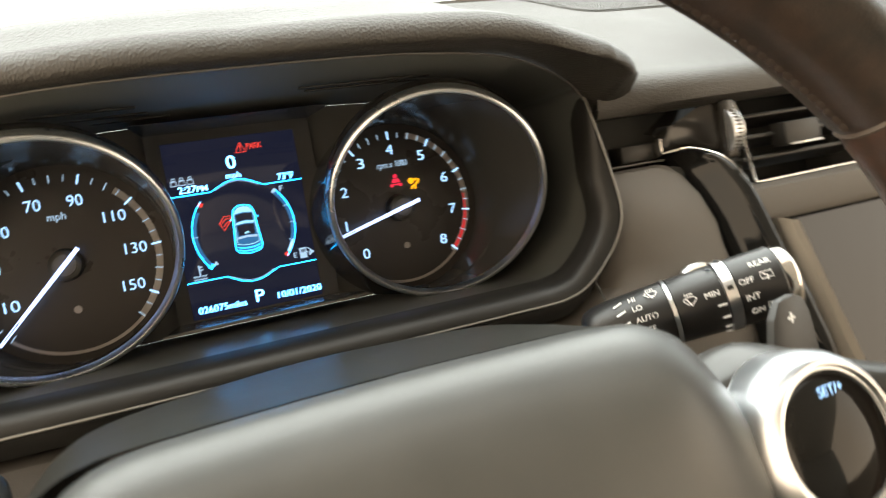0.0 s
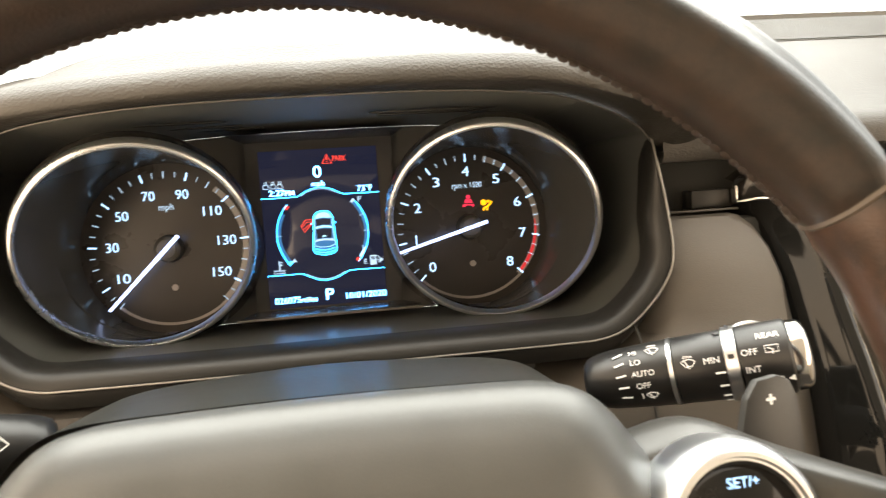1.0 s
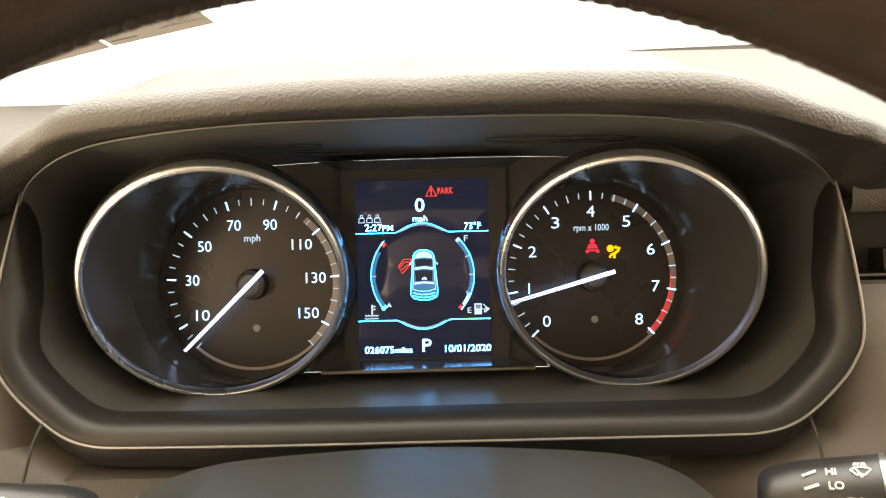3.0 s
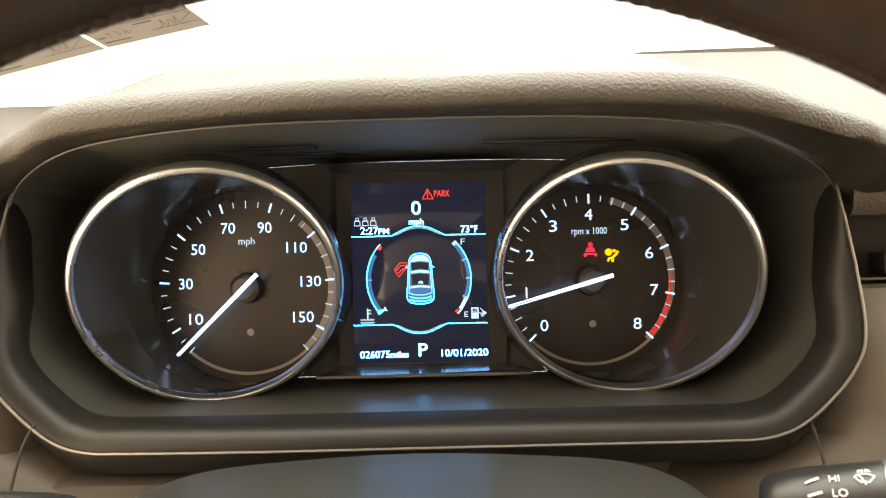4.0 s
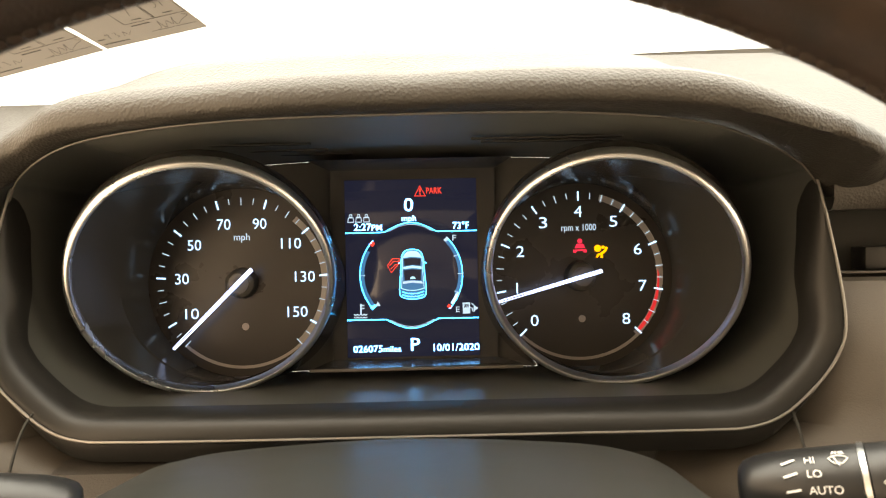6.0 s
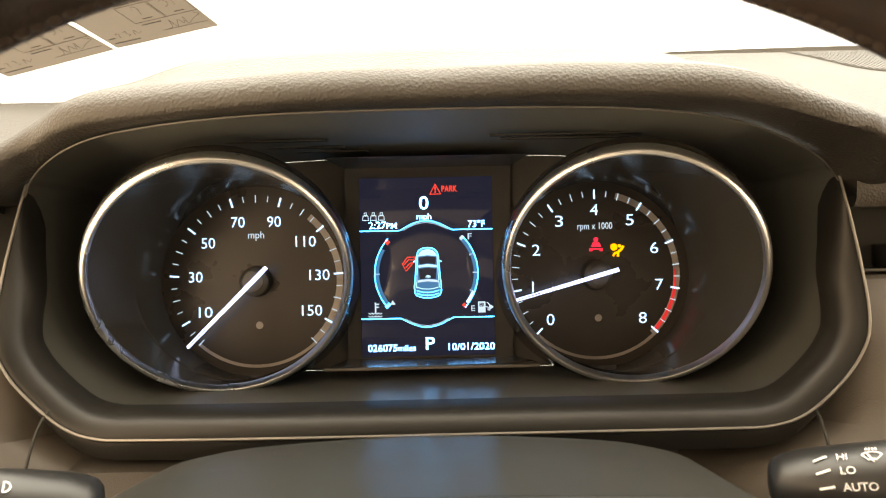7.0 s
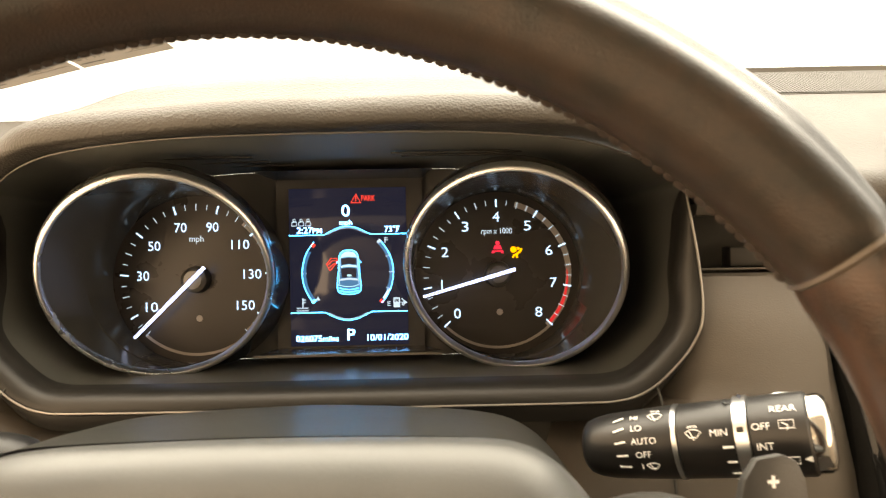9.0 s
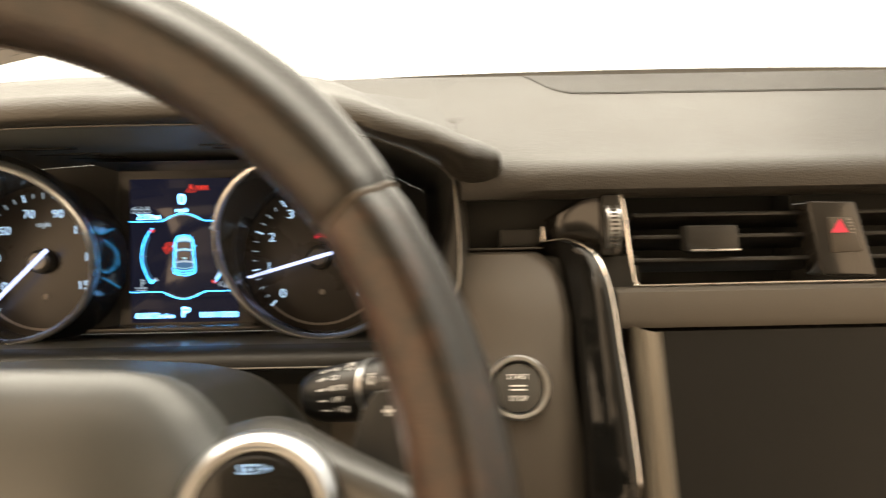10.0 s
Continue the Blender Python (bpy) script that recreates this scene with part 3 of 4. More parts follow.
    for side in (1, -1):
        for _ in range(16):
            a = radians(rng.uniform(255, 292) if side > 0 else rng.uniform(250, 285))
            r = rng.uniform(0.0606, 0.063)
            p = bezel_frame(side) @ Vector((r * math.cos(a), r * math.sin(a), -0.006 + rng.uniform(-0.002, 0.002)))
            size = rng.uniform(0.0002, 0.0005)
            rbox((0, 0, 0), (size * 1.6, size, size), 0, Matrix.Translation(p) @ Matrix.Rotation(rng.uniform(0, 3), 4, "Y"), bm=specks)
    tagged(part("dust_specks", specks, DUST, root, "pale crumbs of dust"), kind="stuff")
    return root


def dial(root, side):
    name, (cx, cy, cz) = ("tachometer", TACHO) if side > 0 else ("speedometer", SPEEDO)
    face = lathe([(0.0005, 0), (0.0525, 0), (0.0525, -0.002)], facing(cx, cy, cz), 64)
    d = part(name, face, DIAL, root, "dark round dial with lit white figures")
    # tube and bezel
    m = bezel_frame(side)
    n = 72
    rim, foot, outer, outfoot = [], [], [], []
    for i in range(n):
        a = 2 * math.pi * i / n
        c, s = math.cos(a), math.sin(a)
        rim.append(m @ Vector((0.0562 * c, 0.0562 * s, 0)))
        foot.append(Vector((cx + 0.0505 * c, cy - 0.0006, cz + 0.0505 * s)))
        outer.append(m @ Vector((0.0588 * c, 0.0588 * s, -0.004)))
        outfoot.append(Vector((cx + 0.0545 * c, cy + 0.003, cz + 0.0545 * s)))
    step = [p.lerp(q, 0.55) for p, q in zip(rim, foot)]
    step2 = [p.lerp(q, 0.57) + (Vector((cx, p.y, cz)) - p).normalized() * 0.0006 for p, q in zip(rim, foot)]
    part("tube", loft([rim, step, step2, foot], True), TUBE, d, "dark flared tube behind the bezel", 25)
    part("tube_back", loft([outer, outfoot], True), DARKGLOSS, d, "glossy black outer wall")
    ring = lathe([(0.0555, -0.003), (0.0557, 0.0006), (0.0561, 0.0013), (0.057, 0.0014), (0.0582, 0.0008), (0.0592, -0.0007), (0.0597, -0.0026), (0.0597, -0.006)], m, 96, cap=False)
    part("bezel", ring, SATIN, d, "satin chrome ring")
    part("bezel_skirt", lathe([(0.0595, -0.004), (0.06, -0.0055), (0.0604, -0.008), (0.0602, -0.013)], m, 96, cap=False), DARKGLOSS, d, "glossy dark skirt of the bezel")
    # scale
    def at(angle, r, lift=0.0004):
        a = radians(angle)
        return facing(cx + r * math.cos(a), cy - lift, cz + r * math.sin(a))
    first, last = (224.0, -44.0) if side > 0 else (227.0, -47.0)
    count = 32
    band = stroke(arc(0, 0, 0.0441, -47, 75 if side > 0 else 50, 48), 0.0034, facing(cx, cy - 0.0002, cz), 0.0001)
    part("scale_band", band, GREYMARK, d, "grey band of the scale")
    part("scale_arc", stroke(arc(0, 0, 0.0452, first, 360 + last, 40), 0.0016, facing(cx, cy - 0.0002, cz), 0.0002), GREYMARK, d, "grey arc below the dial")
    if side > 0:
        zone = []
        for i in range(25):
            a = radians(224 - 33.5 * (6.6 + 1.4 * i / 24))
            zone.append([facing(cx, cy - 0.0004, cz) @ Vector((r * math.cos(a), r * math.sin(a), h)) for r, h in ((0.0428, 0), (0.0428, 0.0002), (0.0433 + 0.0014 * min(1, i / 13), 0.0002), (0.0433 + 0.0014 * min(1, i / 13), 0))])
        part("red_zone", loft(zone), LIT_ZONE, d, "red zone of the scale, widening towards the end")
    for i in range(count + 1):
        a = radians(first + (last - first) * i / count)
        big = i % 4 == 0 if side > 0 else i % 4 == 2
        half = not big and i % 2 == 0
        r0, r1, wid = (0.0412, 0.0462, 0.00085) if big else (0.0418, 0.0458, 0.00045) if half else (0.0424, 0.0456, 0.0004)
        tick = stroke([(r0 * math.cos(a), r0 * math.sin(a)), (r1 * math.cos(a), r1 * math.sin(a))], wid, facing(cx, cy - 0.0006, cz), 0.0002)
        part("tick", tick, LIT if big else LIT_SOFT, d)
    if side > 0:
        for k in range(9):
            part("figure", lettering(str(k), 0.0061, at(224 - 33.5 * k, 0.0349), bold=-0.00005, fit=0 if k == 1 else 0.0042), LIT, d)
        part("unit", lettering("rpm x 1000", 0.0036, facing(cx, cy - 0.0004, cz + 0.0263), fit=0.019), LIT_SOFT, d)
    else:
        for k in range(8):
            part("figure", lettering(str(10 + 20 * k), 0.0057, at(210 - 34.3 * k, 0.0327), bold=-0.00004, fit=0.0072 if k < 5 else 0.0107), LIT, d)
        part("unit", lettering("mph", 0.0038, facing(cx, cy - 0.0004, cz + 0.0245), fit=0.0085), LIT_SOFT, d)
    part("light_sensor", lathe([(0.0001, 0.0003), (0.0018, 0.0003), (0.002, 0)], facing(cx + 0.001, cy - 0.0002, cz - 0.0235), 20), GREYMARK, d, "small grey dot")
    # needle on its cap
    aim = radians(195.5 if side > 0 else 224.5)
    cap_m = facing(cx, cy, cz)
    part("needle_cap", lathe([(0.0001, 0.0085), (0.0058, 0.0085), (0.0076, 0.007), (0.0083, 0.001), (0.0083, 0)], cap_m, 40), BLACK, d, "black cap under the needle")
    part("cap_face", lathe([(0.0001, 0.0088), (0.0054, 0.0088), (0.0056, 0.0084)], cap_m, 32), GREYGLOSS, d, "grey face of the cap")
    pl = facing(cx, cy - 0.0098, cz, aim)
    part("needle", slab([(0.0475, -0.0007), (0.0475, 0.0007), (0.004, 0.001), (-0.0105, 0.001), (-0.0105, -0.001), (0.004, -0.001)], pl, 0.0014), LIT_NEEDLE, d, "lit white needle")
    part("needle_slot", slab([(0.045, -0.0002), (0.045, 0.0002), (0.033, 0.00025), (0.033, -0.00025)], pl @ Matrix.Translation((0, 0, 0.0014)), 0.0001), DIAL, d, "dark slot in the needle")
    if side > 0:
        warn(d, cx, cy, cz)


def warn(d, cx, cy, cz):
    """Warning lamps on the dial, as plain shapes."""
    pl = facing(cx + 0.0005, cy - 0.0005, cz + 0.0163)
    bm = slab([(-0.0028, -0.0012), (-0.0018, 0.0012), (0.0018, 0.0012), (0.0028, -0.0012)], pl)
    slab([(-0.0036, -0.0036), (-0.0036, -0.0019), (0.0036, -0.0019), (0.0036, -0.0036), (0.0022, -0.0036), (0.0018, -0.0027), (-0.0018, -0.0027), (-0.0022, -0.0036)], pl, bm=bm)
    slab(arc(0, 0.0027, 0.0013, 0, 340, 14), pl, bm=bm)
    part("warning_lamp", bm, LIT_CRIMSON, d, "lit red seat belt lamp")
    pl = facing(cx + 0.0118, cy - 0.0005, cz + 0.0132)
    bm = slab(arc(-0.0016, 0.0016, 0.0019, 0, 345, 18), pl)
    stroke([(0.0005, -0.0036), (0.0006, -0.0012), (0.0025, 0.0003), (0.0035, 0.0022)], 0.0013, pl, bm=bm)
    stroke([(-0.0022, -0.0034), (-0.0012, -0.0018), (0.0006, -0.0012)], 0.0011, pl, bm=bm)
    slab(arc(0.0014, 0.0022, 0.0009, 0, 340, 10), pl, bm=bm)
    part("warning_lamp", bm, LIT_AMBER, d, "lit amber airbag lamp")


def display(root):
    """The colour display between the dials; places are in millimetres from its lower middle."""
    x0, x1, z0, z1 = -0.0372, 0.0350, -0.0045, 0.0925
    panel = part("display", rbox(((x0 + x1) / 2, 0.0014, (z0 + z1) / 2), (x1 - x0, 0.0036, z1 - z0), 0.0004), DISPLAY, root, "lit colour display with white and blue figures")
    mid = -0.0012
    y = -0.0006

    def P(x, z):
        return facing(mid + x / 1000, y, z / 1000)

    def text(body, size, x, z, fit, mat=LIT_TEXT, name="figure", bold=0.0):
        part(name, lettering(body, size / 1000, P(x, z), bold=bold, fit=fit / 1000), mat, panel)

    def line(points, width, mat, name="line", closed=False):
        part(name, stroke([(px / 1000, pz / 1000) for px, pz in points], width / 1000, P(0, 0), closed=closed), mat, panel)

    def fill(points, mat, name="mark"):
        part(name, slab([(px / 1000, pz / 1000) for px, pz in points], P(0, 0)), mat, panel)

    text("026075", 3.7, -24.7, 0, 15.8)
    text("miles", 3.2, -11.6, -0.2, 9.4)
    text("P", 6.9, 0.8, 1.8, 4.8, bold=0.00005)
    text("10/01/2020", 3.7, 23.0, 0, 25.0)
    text("0", 7.2, -1.0, 78.1, 5.0, bold=0.00005)
    text("mph", 3.2, -1.0, 71.0, 7.8)
    text("2:27", 3.8, -26.4, 66.6, 9.4, bold=0.00002)
    text("PM", 3.1, -18.6, 66.2, 5.6, bold=0.00002)
    text("73\u00b0F", 3.7, 27.3, 66.4, 9.0)
    text("PARK", 3.3, 12.9, 85.8, 8.4, LIT_RED, bold=0.00002)
    line([(2.5, 83.2), (8.3, 83.2), (5.4, 88.6)], 0.7, LIT_RED, "warning_sign", True)
    fill([(5.05, 85.2), (5.75, 85.2), (5.75, 87.2), (5.05, 87.2)], LIT_RED)
    fill([(5.05, 84.0), (5.75, 84.0), (5.75, 84.7), (5.05, 84.7)], LIT_RED)
    for k in range(3):
        bx = -32.7 + 4.3 * k
        line([(bx - 1.6, 69.6), (bx + 1.6, 69.6), (bx + 1.3, 72), (bx - 1.3, 72)], 0.55, LIT_SOFT, "seat_mark", True)
        line([(bx - 0.7, 72.4), (bx + 0.7, 72.4), (bx + 0.6, 73.7), (bx - 0.6, 73.7)], 0.45, LIT_SOFT, "seat_mark", True)
    # blue rules swelling into arcs above and below the middle
    top = [(-36, 63.7), (-14.5, 63.7)] + [(-14.2 + 27.8 * i / 14, 63.8 + 5.0 * math.sin(math.pi * i / 14)) for i in range(1, 14)] + [(14.2, 63.7), (36, 63.7)]
    low = [(-35.8, 16.1), (-14.5, 16.1)] + [(-14.2 + 27.8 * i / 14, 16.0 - 4.9 * math.sin(math.pi * i / 14)) for i in range(1, 14)] + [(14.2, 16.1), (36, 16.1)]
    line(top, 0.55, LIT_BLUE)
    line(low, 0.55, LIT_BLUE)
    line([(p, q - 1.0) for p, q in top[2:-2]], 0.25, LIT_SOFT)
    line([(p, q + 0.9) for p, q in low[2:-2]], 0.25, LIT_SOFT)
    # gauges either side
    line(arc(-0.3, 40.3, 28, 137, 218, 24), 0.5, LIT_BLUE, "gauge_arc")
    line(arc(-0.3, 40.3, 26.6, 150, 218, 20), 1.8, LIT_DEEP, "gauge_arc")
    line(arc(-0.3, 40.3, 28, -43, 43, 24), 0.5, LIT_BLUE, "gauge_arc")
    line(arc(-0.3, 40.3, 26.6, -25, 43, 20), 1.8, LIT_DEEP, "gauge_arc")
    line(arc(-0.3, 40.3, 27.2, -37, -22, 6), 1.6, LIT, "gauge_arc")
    line(arc(-0.3, 40.3, 27.2, 138, 143, 3), 2.4, LIT_RED, "gauge_end")
    line(arc(-0.3, 40.3, 27.2, -43, -39, 3), 2.4, LIT_RED, "gauge_end")
    line(arc(-0.3, 40.3, 27.2, 217, 221, 3), 3.0, LIT_BLUE, "gauge_end")
    line(arc(-0.3, 40.3, 27.2, 42, 46, 3), 2.6, LIT_SOFT, "gauge_end")
    for a in (180, 22, 0, -22):
        c, s = math.cos(radians(a)), math.sin(radians(a))
        line([(-0.3 + 25.2 * c, 40.3 + 25.2 * s), (-0.3 + 28.4 * c, 40.3 + 28.4 * s)], 0.6, LIT_SOFT, "gauge_tick")
    fill([(-20.4, 23.6), (-17.4, 23.6), (-18.9, 26)], LIT_SOFT)
    text("F", 3.3, 23.5, 59.7, 2.2, LIT_SOFT)
    text("E", 3.0, 24.6, 20.6, 2.0, LIT_SOFT)
    # coolant mark
    line([(-28.2, 19.5), (-28.2, 25)], 0.8, LIT_SOFT, "coolant_mark")
    for k in range(2):
        line([(-28, 24 - 1.6 * k), (-26.3, 24 - 1.6 * k)], 0.6, LIT_SOFT, "coolant_mark")
        line([(-32 + 0.9 * i, 19 - 1.6 * k + 0.35 * (-1) ** i) for i in range(9)], 0.55, LIT_SOFT, "coolant_mark")
    # fuel pump mark
    fill([(27.4, 18.4), (31.4, 18.4), (31.4, 24.4), (27.4, 24.4)], LIT_SOFT, "fuel_mark")
    fill([(28.1, 21.6), (30.7, 21.6), (30.7, 23.6), (28.1, 23.6)], DISPLAY, "fuel_mark")
    line([(31.4, 21.6), (32.8, 21.2), (32.8, 19.6), (33.6, 19.4), (33.6, 22.6), (32.2, 24)], 0.5, LIT_SOFT, "fuel_mark")
    fill([(33.9, 19.9), (35.9, 21.3), (33.9, 22.7)], LIT_SOFT, "fuel_mark")
    # plan view of the car with one open door
    cx, cz = 0.4, 40.5
    def car(name, points, mat):
        fill([(cx + p, cz + q) for p, q in points], mat, name)

    def rim(points, width, mat, closed=False):
        line([(cx + p, cz + q) for p, q in points], width, mat, "car_outline", closed)

    def sides(half):
        return half + [(-p, q) for p, q in half[::-1] if p]

    shell = smooth_path([(p, q, 0) for p, q in sides([(0, 13.6), (3.2, 13.1), (5.2, 11.2), (6.0, 8), (6.4, 2), (6.9, -4), (7.3, -8.5), (6.6, -11.8), (3.6, -13.2), (0, -13.6)])], 3, True)
    rim([(p.x, p.y) for p in shell], 0.5, LIT_BLUE, True)
    car("car_shell", [(p.x * 0.94, p.y * 0.96) for p in shell], LIT_DEEP)
    y -= 0.0003
    car("car_bonnet", sides([(0, 12.9), (2.8, 12.4), (4.5, 10.8), (5.0, 9.0), (0, 9.6)]), LIT_CAR)
    car("car_glass", sides([(0, 9.0), (4.7, 8.4), (4.3, 4.6), (0, 5.2)]), DISPLAY)
    car("car_roof", sides([(0, 4.8), (4.9, 4.1), (5.0, 2.9), (0, 3.4)]), LIT_CAR)
    car("car_glass", sides([(0, 2.8), (4.8, 2.3), (4.4, -3.4), (0, -3.0)]), DISPLAY)
    car("car_roof", arc(0.2, -2.6, 1.5, 0, 180, 10), LIT_CAR)
    car("car_roof", sides([(0, -3.4), (5.2, -3.9), (5.6, -5.2), (0, -4.6)]), LIT_SOFT)
    for px in (1, -1):
        rim([(px * 5.2, 9.6), (px * 5.5, 3), (px * 5.9, -4), (px * 6.2, -8)], 0.35, LIT_CAR)
        rim([(px * 6.2, 6.6), (px * 7.7, 6.0)], 0.6, LIT_BLUE)
    for q in (-8.4, -10.2, -11.8):
        rim([(-5.9, q + 0.7), (-3, q - 0.2), (0, q - 0.4), (3, q - 0.2), (5.9, q + 0.7)], 0.4, LIT_CAR if q > -9 else LIT_BLUE)
    line([(-13.2, 45.6), (-10.4, 49.2), (-6.6, 49.2), (-7.0, 46.4), (-11.2, 41.6)], 0.5, LIT_RED, "open_door_mark", True)
    line([(-12.2, 45.2), (-9.8, 47.8), (-7.0, 47.6)], 0.45, LIT_RED, "open_door_mark")
    line([(-11.4, 43.6), (-8.8, 46.0), (-7.2, 46.2)], 0.45, LIT_RED, "open_door_mark")


instrument_cluster = cluster()


# ---- steering column and stalks ----
COVER = [(1.05, -1.0), (1.03, -0.55), (0.975, -0.345), (0.91, -0.235), (0.84, -0.13), (0.76, -0.053), (0.65, -0.01), (0.45, 0.004), (0.0, 0.012)]


def cover_row(y, z, w, drop, shift=0.0, crown=0.0):
    """One cross section of a padded cover with chamfered shoulders."""
    side = [(-u, v) for u, v in COVER] + [(u, v) for u, v in COVER[-2::-1]]
    return smooth_path([(shift + u * w, y, z + v * drop - crown * (u * w / 0.07) ** 2) for u, v in side], 4)


def column():
    root = thing("steering_column", (0, -0.15, -0.1), "dark grey plastic steering column shroud behind the wheel", "steering column")
    rows = [cover_row(y, z, w, drop, 0.0, crown) for y, z, w, drop, crown in (
        (-0.10, -0.033, 0.108, 0.07, 0.003), (-0.125, -0.0195, 0.114, 0.08, 0.003), (-0.142, -0.0125, 0.115, 0.088, 0.003), (-0.16, -0.009, 0.113, 0.092, 0.0025),
        (-0.2, -0.005, 0.1065, 0.095, 0.001), (-0.232, -0.003, 0.105, 0.095, 0.0))]
    part("upper_shroud", loft(rows), SHROUD, root, "smooth dark shroud reflecting the display")
    return root


column()


def stalk(side):
    """A control stalk: grows from the column outward and towards the driver."""
    inward, drop = (0, 0) if side > 0 else (0.0068, 0.002)
    a = Vector(((0.1106 - inward) * side, -0.156, -0.0277 - drop))
    b = Vector(((0.1849 - inward) * side, -0.1955, -0.0138 - drop))
    axis = (b - a).normalized()
    length = (b - a).length
    m = frame_to(a, axis)
    label = "black wiper stalk with white markings and silver rings" if side > 0 else "black indicator stalk with white arrow markings"
    root = thing("wiper_stalk" if side > 0 else "indicator_stalk", a, label, "control stalk")
    part("arm", sweep([m @ Vector((0, 0, 0.022)), m @ Vector((0, 0, 0.022)) + Vector((0.0095 * side, 0.02, -0.007)), m @ Vector((0, 0, 0.022)) + Vector((0.019 * side, 0.04, -0.014))], disc_section(0.0033, 12)), SLAT, root)
    part("inner_grip", lathe([(0.004, 0.0), (0.0078, 0.0008), (0.0098, 0.0025), (0.0112, 0.006), (0.0122, 0.012), (0.0134, 0.035), (0.0132, 0.0355)], m, 40), STALK, root)
    part("ring", lathe([(0.0128, 0.0355), (0.0137, 0.0357), (0.0137, 0.0373), (0.0128, 0.0375)], m, 40), SATIN, root, "thin silver ring")
    part("middle_grip", lathe([(0.0125, 0.0375), (0.0134, 0.0378), (0.0139, 0.0563), (0.0136, 0.0568)], m, 40), STALK, root)
    part("thumb_ring", lathe([(0.0135, 0.0568), (0.0146, 0.0571), (0.0147, 0.0615), (0.0138, 0.0618)], m, 40), SATIN, root, "silver thumb ring")
    part("outer_grip", lathe([(0.0135, 0.0618), (0.0141, 0.0621), (0.0144, length - 0.0055), (0.0136, length - 0.0047)], m, 40), STALK, root)
    part("end_cap", lathe([(0.0132, length - 0.0048), (0.0136, length - 0.0045), (0.0134, length - 0.001), (0.0122, length + 0.0008), (0.009, length + 0.0018), (0.0001, length + 0.0022)], m, 40), CHROME, root, "silver end cap")

    part("pointer", slab([(-0.003, 0.0), (0.0015, 0.0), (0.003, 0.0028), (0.0035, 0.0)], Matrix.Translation(m @ Vector((0, 0, 0.053)) + Vector((0, -0.002, 0.0136))) @ Matrix.Rotation(radians(90), 4, "X"), 0.003), SATIN, root, "small pointer fin") if side > 0 else None

    # printing wraps the side that faces the driver
    view = Vector((0.05 * side, -0.435, 0.0486))

    def spot(h, around, r):
        """A frame on the surface, h along the stalk and turned by degrees from the side facing the driver."""
        p = m @ Vector((0, 0, h))
        toward = (view - p)
        toward = (toward - axis * toward.dot(axis)).normalized()
        right = axis * side
        up = toward.cross(right)
        out = (Matrix.Rotation(radians(around), 3, right) @ toward).normalized()
        upv = out.cross(right).normalized()
        f = Matrix((right, upv, out)).transposed().to_4x4()
        f.translation = p + out * r
        return f

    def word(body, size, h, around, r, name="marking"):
        part(name, lettering(body, size, spot(h, around, r + 0.0001)), GLOW_PRINT, root)

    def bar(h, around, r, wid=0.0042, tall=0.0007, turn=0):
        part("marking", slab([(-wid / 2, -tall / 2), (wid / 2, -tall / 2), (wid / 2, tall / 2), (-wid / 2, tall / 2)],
                             spot(h, around, r + 0.0001) @ Matrix.Rotation(radians(turn), 4, "Z"), 0.0002), GLOW_PRINT, root)

    def wiper_mark(h, around, r, size=0.0022, spray=True):
        """A windscreen fan with its wiper and two drops of washer fluid."""
        pl = spot(h, around, r + 0.0001)
        fan = arc(0, -size * 1.1, size * 1.9, 130, 50, 8) + arc(0, -size * 1.1, size * 0.7, 50, 130, 5)
        bm = stroke(fan, 0.0003, pl, 0.0002, closed=True)
        stroke([(size * 0.1, -size * 0.9), (-size * 0.55, size * 0.55)], 0.0004, pl, 0.0002, bm=bm)
        if spray:
            for dx in (-0.7, -0.25, 0.25, 0.7):
                stroke([(dx * size, size * 1.05), (dx * size * 0.7, size * 1.45)], 0.0004, pl, 0.0002, bm=bm)
        part("marking", bm, GLOW_PRINT, root)

    def rear_mark(h, around, r, size=0.0019):
        """A rear window with its wiper."""
        pl = spot(h, around, r + 0.0001)
        bm = stroke([(-size * 1.2, size * 0.8), (size * 1.2, size * 0.8), (size * 1.2, -size * 0.6), (-size * 1.2, -size * 0.6)], 0.0003, pl, 0.0002, closed=True)
        stroke([(0, -size), (size * 0.2, -size * 0.1), (-size * 0.7, size * 0.4)], 0.0004, pl, 0.0002, bm=bm)
        part("marking", bm, GLOW_PRINT, root)

    if side > 0:
        for i, (w, around) in enumerate((("HI", -44), ("LO", -24), ("AUTO", -3), ("OFF", 18), ("1", 38))):
            r = 0.0128
            word(w, 0.0023, (0.0223, 0.0232, 0.0257, 0.025, 0.0238)[i], around, r + 0.0002)
            bar(0.0163 + 0.0003 * i, around, 0.0126, turn=(24, 17, 8, 0, -7)[i])
        wiper_mark(0.0302, -42, 0.0133)
        wiper_mark(0.0277, 38, 0.0131, 0.0019, False)
        wiper_mark(0.0434, -8, 0.0136)
        word("MIN", 0.0024, 0.052, -8, 0.0138)
        for k, wid in enumerate((0.0036, 0.0032, 0.003, 0.0026)):
            bar(0.0545 + 0.0004 * k, 12 + 22 * k, 0.014, wid, 0.0008)
        word("REAR", 0.0025, 0.0732, -36, 0.0143)
        word("OFF", 0.0024, 0.0658, -12, 0.0144)
        word("INT", 0.0024, 0.0662, 14, 0.0144)
        word("ON", 0.0024, 0.067, 38, 0.0144)
        rear_mark(0.0738, -13, 0.0143)
        rear_mark(0.0735, 36, 0.0143)
        part("marking", slab([(-0.0012, 0), (0.0012, 0.0012), (0.0012, -0.0012)], spot(0.0785, 34, 0.0145), 0.0002), GLOW_PRINT, root)
